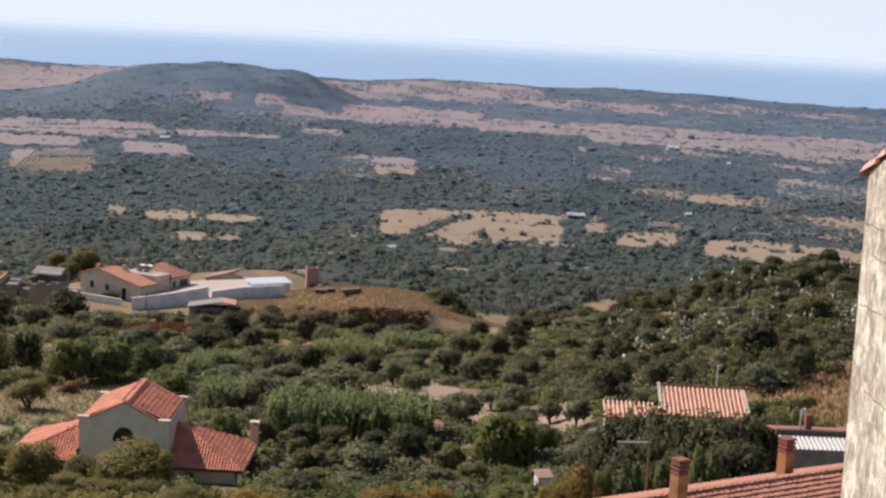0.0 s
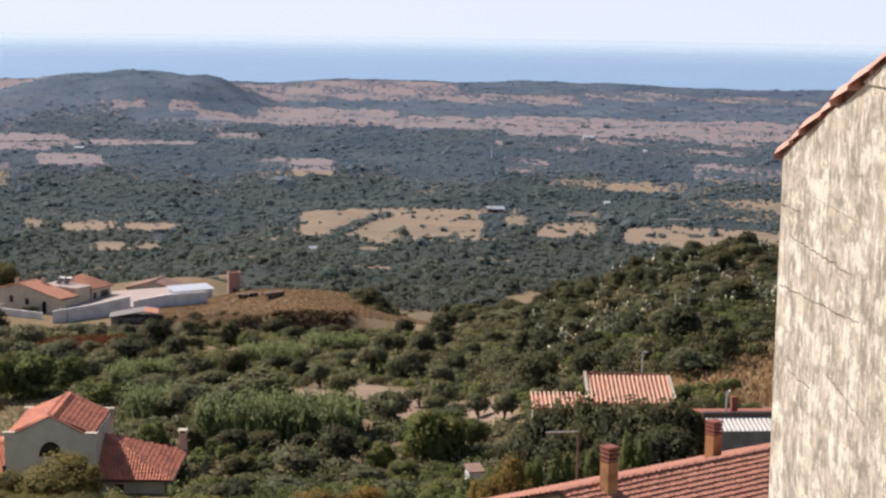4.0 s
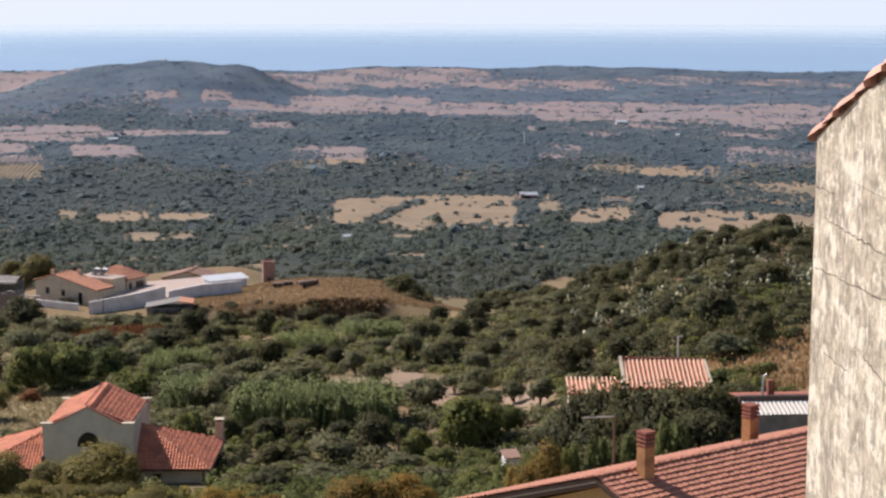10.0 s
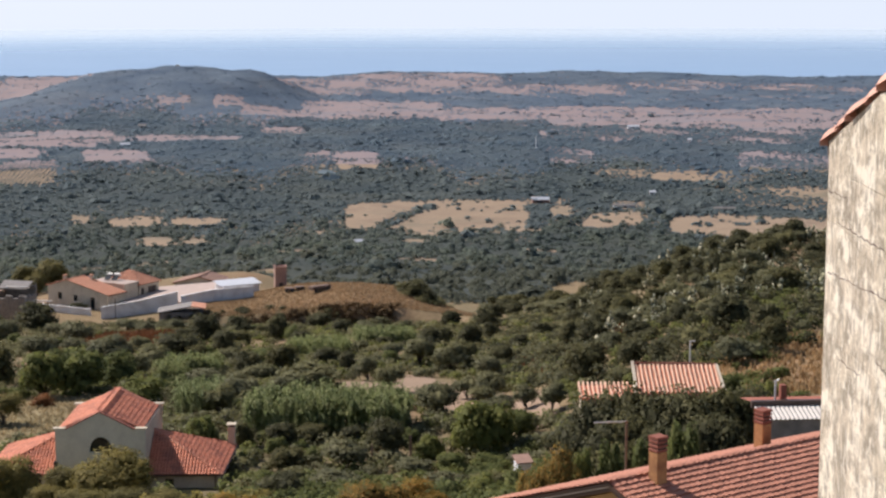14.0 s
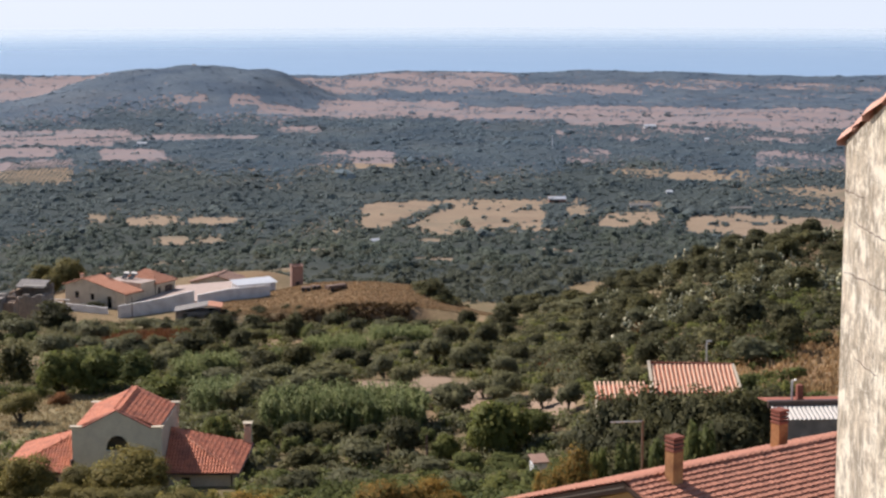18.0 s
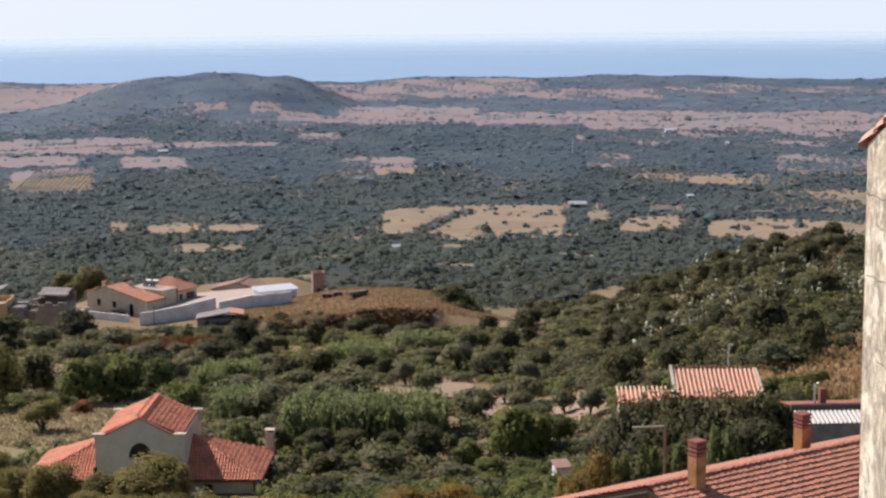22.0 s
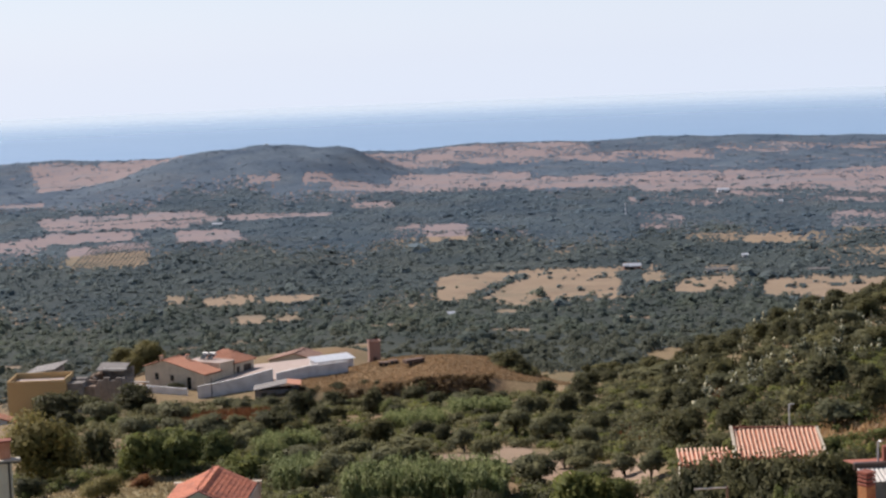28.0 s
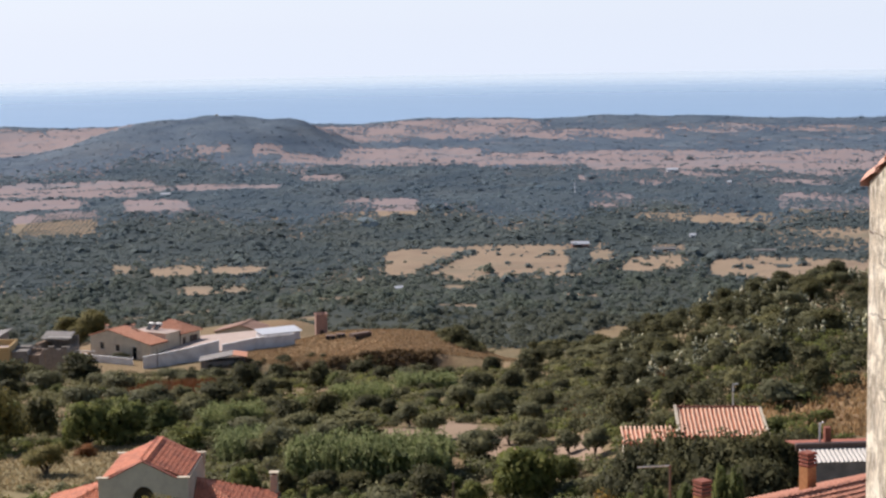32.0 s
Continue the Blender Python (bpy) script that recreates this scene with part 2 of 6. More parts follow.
M = {
    "ground": ground_material("dry_grass", (0.17, 0.125, 0.07), (0.28, 0.205, 0.115), (0.27, 0.155, 0.09), (0.12, 0.115, 0.06)),
    "pale_earth": ground_material("pale_earth", (0.27, 0.19, 0.13), (0.37, 0.265, 0.185), (0.26, 0.17, 0.11), (0.22, 0.165, 0.10)),
    "straw_ground": ground_material("straw_ground", (0.29, 0.19, 0.105), (0.42, 0.29, 0.165), (0.27, 0.15, 0.085), (0.27, 0.19, 0.10)),
    "hay_ground": ground_material("hay_ground", (0.28, 0.215, 0.12), (0.40, 0.31, 0.18), (0.28, 0.18, 0.10), (0.22, 0.19, 0.10)),
    "red_earth": ground_material("red_earth", (0.24, 0.12, 0.065), (0.36, 0.20, 0.12), (0.20, 0.11, 0.06), (0.14, 0.11, 0.06)),
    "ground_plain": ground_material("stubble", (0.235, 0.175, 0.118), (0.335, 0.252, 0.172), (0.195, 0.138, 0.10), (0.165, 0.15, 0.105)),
    # greyed and muted towards pink: coastal haze put into the ground's colours
    "ground_coast": ground_material("coast_grassland_haze", (0.235, 0.19, 0.185), (0.285, 0.225, 0.212), (0.225, 0.19, 0.20), (0.20, 0.20, 0.215)),
    "sea": sea_material(),
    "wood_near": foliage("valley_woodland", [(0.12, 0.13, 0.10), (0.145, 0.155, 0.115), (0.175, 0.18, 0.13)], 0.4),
    # tones turn bluer and paler band by band: distance haze put into base colours
    "wood_mid_haze": woodland("slope_foot_woodland_haze", [(0.13, 0.154, 0.134), (0.146, 0.17, 0.144), (0.168, 0.19, 0.153)], (0.195, 0.22, 0.155)),
    "wood_plain_haze": woodland("plain_woodland", [(0.157, 0.194, 0.199), (0.169, 0.205, 0.204), (0.186, 0.218, 0.209)], (0.19, 0.21, 0.19)),
    "wood_blue_haze": woodland("far_plain_woodland_haze", [(0.178, 0.238, 0.284), (0.188, 0.248, 0.29), (0.202, 0.256, 0.292)], (0.215, 0.24, 0.25), 0.5),
    "wood_far_haze": woodland("coastal_maquis", [(0.192, 0.25, 0.318), (0.207, 0.263, 0.325)], (0.235, 0.265, 0.30), 0.5),
    # woodland tones darkened: shade between the crowns is put into the floor's colour
    "scrub_mid_shade": woodland("slope_scrub_shade", [(0.10, 0.114, 0.10), (0.113, 0.126, 0.108)], (0.14, 0.15, 0.118)),
    "scrub_plain_shade": woodland("plain_scrub_shade", [(0.102, 0.128, 0.13), (0.115, 0.14, 0.136)], (0.14, 0.155, 0.142)),
    "scrub_blue_shade": woodland("far_plain_scrub_shade", [(0.135, 0.18, 0.213), (0.146, 0.19, 0.218)], (0.172, 0.195, 0.205), 0.5),
    "olive": foliage("olive_leaves", [(0.138, 0.138, 0.078), (0.178, 0.175, 0.098), (0.226, 0.216, 0.12)], 0.38),
    "dark": foliage("holm_oak_leaves", [(0.077, 0.078, 0.042), (0.107, 0.104, 0.054), (0.147, 0.137, 0.068)], 0.38),
    "fresh": foliage("fresh_green_leaves", [(0.112, 0.132, 0.048), (0.158, 0.176, 0.063), (0.218, 0.222, 0.084)], 0.45),
    "cane": foliage("cane_leaves", [(0.135, 0.168, 0.07), (0.215, 0.255, 0.112), (0.38, 0.40, 0.215)], 0.45),
    "rust": foliage("turning_leaves", [(0.15, 0.145, 0.045), (0.28, 0.185, 0.055), (0.44, 0.25, 0.07)], 0.45),
    "garden": foliage("garden_leaves", [(0.14, 0.128, 0.05), (0.21, 0.182, 0.07), (0.31, 0.258, 0.105)], 0.45),
    "hay": foliage("bleached_hay", [(0.30, 0.225, 0.125), (0.40, 0.31, 0.18), (0.48, 0.39, 0.24)], 0.4),
    "straw": foliage("dry_grass_blades", [(0.28, 0.175, 0.095), (0.40, 0.27, 0.155), (0.49, 0.36, 0.225)], 0.4),
    "scarp": foliage("dry_scarp_scrub", [(0.085, 0.06, 0.04), (0.135, 0.09, 0.055), (0.20, 0.13, 0.07)], 0.25),
    "bracken": foliage("dry_bracken", [(0.15, 0.065, 0.03), (0.26, 0.12, 0.055)], 0.2),
    "cactus": cactus_material(),
    "bark": surface("bark", (0.05, 0.04, 0.03), (0.14, 0.11, 0.08), 6, 0.9, 0.02),
    "tile": surface("clay_tile", (0.36, 0.115, 0.06), (0.50, 0.19, 0.11), 9, 0.85, 0.004, varied=0.3, stain=(0.30, 0.12, 0.075), stain_scale=0.9),
    "stucco": surface("cream_stucco", (0.52, 0.44, 0.32), (0.66, 0.57, 0.43), 7, 0.9, 0.003, stain=(0.45, 0.38, 0.28)),
    "ochre": surface("ochre_stucco", (0.42, 0.28, 0.12), (0.55, 0.38, 0.18), 7, 0.9, 0.003),
    "grey": surface("grey_green_stucco", (0.58, 0.56, 0.43), (0.66, 0.64, 0.50), 5, 0.9, 0.003, stain=(0.52, 0.50, 0.39), stain_scale=0.8),
    "white": surface("whitewash", (0.66, 0.65, 0.64), (0.78, 0.77, 0.75), 0.9, 0.85, 0.003, stain=(0.56, 0.54, 0.52), stain_scale=0.5),
    "tile_near": surface("rose_clay_tile", (0.40, 0.16, 0.095), (0.55, 0.245, 0.155), 14, 0.85, 0.004, varied=0.2),
    "tile_pale": surface("pale_clay_tile", (0.60, 0.30, 0.20), (0.74, 0.42, 0.31), 16, 0.85, 0.004, varied=0.2, stain=(0.55, 0.31, 0.22), stain_scale=3.0),
    "tile_dark": surface("brown_clay", (0.20, 0.06, 0.035), (0.30, 0.10, 0.06), 10, 0.85, 0.004),
    "tile_red": surface("red_clay_tile", (0.48, 0.145, 0.075), (0.70, 0.275, 0.155), 6, 0.85, 0.004, stain=(0.36, 0.13, 0.08), stain_scale=1.2),
    "tile_soft": surface("soft_terracotta", (0.44, 0.18, 0.10), (0.58, 0.29, 0.18), 2.0, 0.9, 0.006),
    "tile_old": surface("old_brown_tile", (0.27, 0.16, 0.115), (0.40, 0.25, 0.185), 3.0, 0.9, 0.006),
    "tile_bleached": surface("bleached_clay_tile", (0.60, 0.34, 0.22), (0.76, 0.50, 0.35), 5.0, 0.85, 0.004),
    "brown": surface("dark_brown_paint", (0.05, 0.028, 0.02), (0.085, 0.05, 0.035), 12, 0.5),
    "wood": surface("stained_wood", (0.14, 0.08, 0.04), (0.24, 0.14, 0.08), 8, 0.7, 0.004, (1, 6, 1)),
    "soot": surface("dark_mortar", (0.09, 0.06, 0.045), (0.17, 0.12, 0.09), 20, 0.95, 0.006),
    "chimney": surface("orange_brown_render", (0.36, 0.17, 0.06), (0.48, 0.25, 0.10), 9, 0.9, 0.004, stain=(0.26, 0.12, 0.05), stain_scale=2.5),
    "coping": surface("pale_stone", (0.50, 0.46, 0.40), (0.66, 0.61, 0.54), 8, 0.85, 0.004),
    "brick": surface("tower_brick", (0.31, 0.17, 0.125), (0.42, 0.255, 0.195), 3.0, 0.9, 0.01),
    "paving": surface("pinkish_concrete", (0.38, 0.29, 0.24), (0.47, 0.37, 0.31), 0.6, 0.9, 0.003),
    "stone_dark": surface("grey_rubble", (0.16, 0.14, 0.12), (0.32, 0.28, 0.24), 1.5, 0.95, 0.03),
    "stone_warm": surface("brown_rubble", (0.22, 0.15, 0.10), (0.38, 0.27, 0.19), 1.5, 0.95, 0.03),
    "slate": surface("fibre_cement", (0.17, 0.155, 0.14), (0.28, 0.255, 0.23), 2.0, 0.9, 0.01),
    "metal_roof": surface("white_sheet_metal", (0.50, 0.52, 0.54), (0.62, 0.63, 0.64), 1.0, 0.45),
    "steel": surface("galvanised_steel", (0.45, 0.44, 0.42), (0.60, 0.58, 0.55), 20, 0.45, metal=0.3),
    "rusty": surface("rusty_iron", (0.10, 0.06, 0.04), (0.22, 0.14, 0.10), 12, 0.8),
    "iron": surface("black_iron", (0.02, 0.02, 0.02), (0.04, 0.04, 0.04), 12, 0.5),
    # near-black base colour stands in for the darkness inside rooms and sheds
    "dark_room": surface("unlit_interior", (0.02, 0.018, 0.016), (0.03, 0.028, 0.025), 3, 0.9),
}


def glass_material():
    m, nt, bsdf = nodes_of("window_glass")
    bsdf.inputs["Base Color"].default_value = (0.015, 0.018, 0.02, 1)
    bsdf.inputs["Roughness"].default_value = 0.08
    return m


def wall_stone(name):
    """Lime-rendered masonry: cream patches, grey lichen and dark vertical rain streaks."""
    m, nt, bsdf = nodes_of(name)
    grain = noise_tex(nt, 70, 8, 0.75, (1, 1, 0.55))
    wash = noise_tex(nt, 2.6, 9, 0.74, (1, 1, 1.9))
    blotch = noise_tex(nt, 4.2, 9, 0.78, (1, 1, 1.3))
    streak = noise_tex(nt, 11, 9, 0.76, (1, 1, 0.55))
    runs = noise_tex(nt, 17, 9, 0.76, (1, 1, 0.42))
    col = ramp(nt, grain, [(0.34, (0.50, 0.42, 0.305)), (0.66, (0.78, 0.68, 0.525))])
    col = mix(nt, col, (0.32, 0.275, 0.21), ramp(nt, blotch, [(0.46, (0, 0, 0)), (0.57, (0.85, 0.85, 0.85))]))
    col = mix(nt, col, (0.93, 0.85, 0.685), ramp(nt, wash, [(0.50, (0, 0, 0)), (0.57, (0.85, 0.85, 0.85))]))
    col = mix(nt, col, (0.30, 0.255, 0.195), ramp(nt, streak, [(0.52, (0, 0, 0)), (0.60, (0.8, 0.8, 0.8))]))
    col = mix(nt, col, (0.96, 0.89, 0.735), ramp(nt, runs, [(0.54, (0, 0, 0)), (0.60, (0.85, 0.85, 0.85))]))
    nt.links.new(col, bsdf.inputs["Base Color"])
    bsdf.inputs["Roughness"].default_value = 0.95
    bsdf.inputs["Specular IOR Level"].default_value = 0.15
    h = mix(nt, grain, blotch, 0.6)
    bump(nt, bsdf, h, 0.9, 0.03)
    return m


M["glass"] = glass_material()
M["wall_stone"] = wall_stone("weathered_wall")
M["mortar"] = surface("verge_mortar", (0.22, 0.13, 0.085), (0.36, 0.235, 0.165), 25, 0.95, 0.01)
M["render_wall"] = surface("old_mortar", (0.40, 0.33, 0.25), (0.55, 0.47, 0.37), 10, 0.95, 0.01)


# ---- terrain ----
def smooth(v, a, b):
    t = np.clip((v - a) / (b - a), 0, 1)
    return t * t * (3 - 2 * t)


SLOPE_R = (0, 20, 40, 75, 125, 150, 170, 250, 330, 400, 480, 600, 720, 860, 1000, 1900, 2290)
SLOPE_Z = (113, 113, 109, 104, 93.5, 92.5, 90.5, 79, 66, 56, 45, 31, 20, 10, 6, 5, 5)


def ground(x, y):
    """Height of the land: a hillside that falls from the village to a coastal plain."""
    x, y = np.asarray(x, float), np.asarray(y, float)
    r, az = np.hypot(x, y), np.degrees(np.arctan2(x, y))
    z = np.interp(r, SLOPE_R, SLOPE_Z)
    side = smooth(az, 1, 11) * (1 - smooth(np.abs(az), 60, 110))
    z = z + side * np.interp(r, (60, 100, 130, 230, 300, 330, 420, 520), (0, 5, 9, 10, 16, 16, 4, 0))
    shelf = smooth(x, -112, -84) * (1 - smooth(x, -48, -20)) * smooth(y, 333, 349) * (1 - smooth(y, 405, 455))
    z = z + shelf * (60.3 + 1.6 * smooth(x, -72, -46) - z)
    # flat-topped straw mound with a steep scarp below it
    lip = 350 + 1.6 * np.sin(x * 0.33) + 1.0 * np.sin(x * 0.9 + 1)
    mound = smooth(x, -60, -40) * (1 - smooth(x, -11, 6)) * smooth(y, lip - 7, lip + 2) * (1 - smooth(y, 374, 394))
    gully = smooth(x, -54, -42) * (1 - smooth(x, -8, 6)) * smooth(y, 312, 334) * (1 - smooth(y, 346, 352))
    z = z - 6.5 * gully
    z = z + mound * (65.0 - 2.3 * (1 - smooth(x, -46, -24)) + 0.5 * np.sin(x * 0.21 + 2) * np.sin(y * 0.17) + 0.8 * np.exp(-((x + 18) / 6) ** 2) - z)
    z = z + 0.5 * np.sin(x * 0.11 + 1) * np.sin(y * 0.093) * smooth(r, 130, 200) + 0.9 * np.sin(x * 0.031) * np.sin(y * 0.023 + 2) * smooth(r, 200, 400)
    # the wooded hill by the coast and the low swell of the coastal upland
    along = np.exp(-np.abs((y - 1935) / np.where(y < 1935, 235, 130)) ** 2.2)
    crest = 30 * np.exp(-np.abs((x + 290) / np.where(x < -290, 142, 122)) ** 4) + 3 * np.exp(-((x + 290) / 40) ** 2) + 3.5 * np.exp(-((x + 203) / 26) ** 2)
    z = z + along * (crest + 0.8 * np.sin(x * 0.06) + 0.6 * np.sin(x * 0.13 + y * 0.05))
    spur = np.exp(-((x + 245) / 40) ** 2 - ((y - 1760) / 70) ** 2) - 0.8 * np.exp(-((x + 190) / 26) ** 2 - ((y - 1790) / 60) ** 2)
    z = z + 4 * spur
    swell = 2.2 * np.sin(x * 0.008 + 0.6) + 1.3 * np.sin(x * 0.021 + y * 0.004) + 0.7 * np.sin(x * 0.05)
    z = z + smooth(r, 1950, 2240) * (8.0 + swell)
    z = z - 30 * smooth(r, 2292, 2380)
    return z


def link(name, verts, faces, mat, parent=None, label=""):
    """One mesh object from arrays of corners and of faces with equally many corners each."""
    me = bpy.data.meshes.new(name)
    verts, faces = np.asarray(verts, np.float32), np.asarray(faces, np.int32)
    n, k = faces.shape
    me.vertices.add(len(verts))
    me.vertices.foreach_set("co", verts.ravel())
    me.loops.add(n * k)
    me.loops.foreach_set("vertex_index", faces.ravel())
    me.polygons.add(n)
    me.polygons.foreach_set("loop_start", np.arange(n, dtype=np.int32) * k)
    me.update(calc_edges=True)
    me.materials.append(mat)
    ob = new(name, me)
    if parent:
        ob.parent = parent
    if label:
        ob["label"] = label
    return ob


def smooth_shade(ob):
    ob.data.polygons.foreach_set("use_smooth", np.ones(len(ob.data.polygons), bool))
    return ob


az = np.radians(np.concatenate([np.arange(-180, -40, 4), np.arange(-40, -19, 1), np.arange(-19, 19, 0.2), np.arange(19, 40, 1), np.arange(40, 180.1, 4)]))
rr = np.concatenate([np.linspace(0.002, 120, 41), np.linspace(123, 480, 120), np.geomspace(486, 2420, 170)])
A, R = np.meshgrid(az, rr)
gx, gy = R * np.sin(A), R * np.cos(A)
gv = np.stack([gx, gy, ground(gx, gy)], -1).reshape(-1, 3)
na = len(az)
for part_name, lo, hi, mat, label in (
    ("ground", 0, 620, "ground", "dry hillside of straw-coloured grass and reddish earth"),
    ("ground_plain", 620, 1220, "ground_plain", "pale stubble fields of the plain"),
    ("ground_coast", 1220, 2500, "ground_coast", "dry grassland by the coast, muted pinkish grey for haze"),
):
    k0 = max(0, int(np.searchsorted(rr, lo)) - 1)
    k1 = min(len(rr) - 1, int(np.searchsorted(rr, hi)) - 1)
    i, j = np.meshgrid(np.arange(na - 1), np.arange(k1 - k0))
    q = (j * na + i).ravel()
    gf = np.stack([q, q + na, q + na + 1, q + 1], 1)
    tagged(smooth_shade(link(part_name, gv[k0 * na:(k1 + 1) * na], gf, M[mat])), label, "ground", kind="structure")


def bare_patch(name, cx, cy, rx, ry, mat, label, seed):
    """Trodden earth or straw lying over the slope, with a ragged outline."""
    rng = np.random.default_rng(seed)
    ph = rng.uniform(0, 6.28, 4)
    t = np.linspace(0, 2 * np.pi, 73)[:-1]
    edge = 1 + 0.16 * np.sin(3 * t + ph[0]) + 0.1 * np.sin(5 * t + ph[1]) + 0.07 * np.sin(11 * t + ph[2]) + 0.05 * np.sin(19 * t + ph[3])
    k = np.linspace(0.02, 1, 9)
    x = cx + rx * np.outer(k, edge * np.cos(t))
    y = cy + ry * np.outer(k, edge * np.sin(t))
    v = np.stack([x, y, ground(x, y) + 0.07 + 0.03 * (1 - k[:, None])], -1).reshape(-1, 3)
    f = np.array([(a * 72 + b, a * 72 + (b + 1) % 72, (a + 1) * 72 + (b + 1) % 72, (a + 1) * 72 + b) for a in range(8) for b in range(72)])
    tagged(smooth_shade(link(name, v, f, M[mat])), label, "ground", kind="structure")


bare_patch("bare_earth", -3.0, 172, 4.2, 14, "pale_earth", "pale trodden earth under the olive trees", 1)
bare_patch("bare_earth", 2.4, 164, 2.6, 13, "pale_earth", "pale trodden earth at the end of the grove", 2)
bare_patch("bare_earth", -8.9, 173, 1.7, 6, "pale_earth", "small clearing of pale earth", 3)
bare_patch("bare_earth", 7.0, 151, 4.0, 8, "pale_earth", "pale trodden earth below the hillside", 9)
bare_patch("straw_terrace", -38, 154, 7, 13, "hay_ground", "bleached grass terrace behind the house", 4)
bare_patch("straw_path", 27, 128, 6, 7, "straw_ground", "dry grassy path on the hillside", 5)
bare_patch("straw_mound", -27, 366, 25, 14, "straw_ground", "straw-coloured top of the mound", 6)
bare_patch("red_earth", -48, 262, 9, 30, "red_earth", "reddish bare earth below the villa", 7)
bare_patch("red_earth", -50, 206, 2.5, 6, "red_earth", "reddish bare bank between trees", 8)

th = np.linspace(0, 2 * np.pi, 181)[:-1]
sr = np.array([2000, 2600, 3400, 4300, 4960])
sv = np.stack([np.outer(sr, np.sin(th)), np.outer(sr, np.cos(th)), np.zeros((5, 180))], -1).reshape(-1, 3)
i, j = np.meshgrid(np.arange(180), np.arange(4))
sf = np.stack([j * 180 + i, (j + 1) * 180 + i, (j + 1) * 180 + (i + 1) % 180, j * 180 + (i + 1) % 180], -1).reshape(-1, 4)
tagged(link("water", sv, sf, M["sea"]), "calm pale blue sea reaching the horizon", "sea", kind="structure")


# ---- woodland of the plain ----
def polar(bearing, dist):
    a = radians(bearing)
    return dist * math.sin(a), dist * math.cos(a)


# open fields: bearing from, to, distance from, to
FIELDS = [
    (-12.0, -11.5, 911, 954), (-10.8, -9.2, 889, 947), (-9.1, -7.2, 887, 929), (-10.0, -7.8, 767, 817), (-3.6, -2.2, 1175, 1308), (-3.3, -1.0, 859, 998),
    (-1.5, 2.7, 823, 964), (-1.0, 2.5, 956, 1008), (3.4, 4.1, 899, 980), (4.4, 6.3, 869, 946), (7.1, 13.5, 829, 928), (-15.2, -12.4, 1125, 1267), (3.4, 5.8, 456, 522), (-8.1, -6.5, 430, 560),
]
FAR_FIELDS = [
    (-15.9, -10.7, 1380, 1532), (-12.3, -6.5, 1416, 1460), (-17.8, -15.6, 1257, 1340), (-16.0, -12.8, 1291, 1370), (-11.7, -9.5, 1243, 1350), (-9.2, -8.2, 1694, 1734),
    (-7.5, -6.5, 1688, 1742), (-6.6, -4.2, 1637, 1728), (-4.6, -2.2, 1637, 1868), (-5.9, -4.5, 1478, 1536), (-4.3, -0.0, 1633, 1871), (-0.3, 4.6, 1605, 1777), (2.9, 15.6, 1536, 1777),
    (-16.0, -13.7, 1895, 2219), (-14.0, -11.0, 1914, 2270), (-15.9, -14.8, 1851, 1934), (-17.2, -15.6, 1671, 1721),
]
# clumps of trees standing in the fields
CLUMPS = [(2.6, 3.4, 862, 915), (1.3, 1.9, 838, 862), (0.0, 0.35, 845, 862), (3.7, 4.6, 905, 930), (8.0, 8.6, 880, 897), (9.3, 9.8, 888, 902), (-9.6, -8.6, 884, 893), (5.0, 5.4, 900, 912), (5.6, 6.0, 884, 896)]
# half-open ground: bearing from, to, distance from, to, how wooded
OPEN = [
    (-4.7, -2.2, 1171, 1314, 0.4), (3.1, 6.7, 1400, 1625, 0.5), (6.7, 14.4, 1376, 1575, 0.55), (3.2, 4.7, 1227, 1328, 0.45), (4.6, 6.4, 1125, 1179, 0.25), (6.7, 10.1, 1123, 1175, 0.25),
    (9.2, 14.6, 1185, 1312, 0.3), (9.0, 14.7, 972, 1096, 0.4), (5.4, 6.5, 974, 1008, 0.3), (2.5, 4.0, 988, 1028, 0.3), (-3.6, 2.0, 1998, 2263, 0.16), (1.6, 5.8, 1978, 2092, 0.2),
    (5.7, 13.3, 2048, 2140, 0.3), (-5.5, -2.2, 1956, 2230, 0.2), (-18, -16.0, 1221, 1328, 0.5),
]


def inside(b, r, b0, b1, r0, r1):
    """True within a field: a squashed outline with rounded ends and a ragged edge."""
    ragged = 0.10 * np.sin(b * 5.1 + r * 0.021) + 0.08 * np.sin(b * 13 + r0) + 0.07 * np.sin(r * 0.09 + b * 29) + 0.05 * np.sin(b * 67)
    u = (b - (b0 + b1) / 2) / ((b1 - b0) / 2)
    lean = 0.14 * math.sin(b0 * 7.0 + r0)
    v = (r - (r0 + r1) / 2) / ((r1 - r0) / 2) - lean * u
    return np.abs(u) ** 5 + np.abs(v) ** 3.5 < 1 + 2.4 * ragged


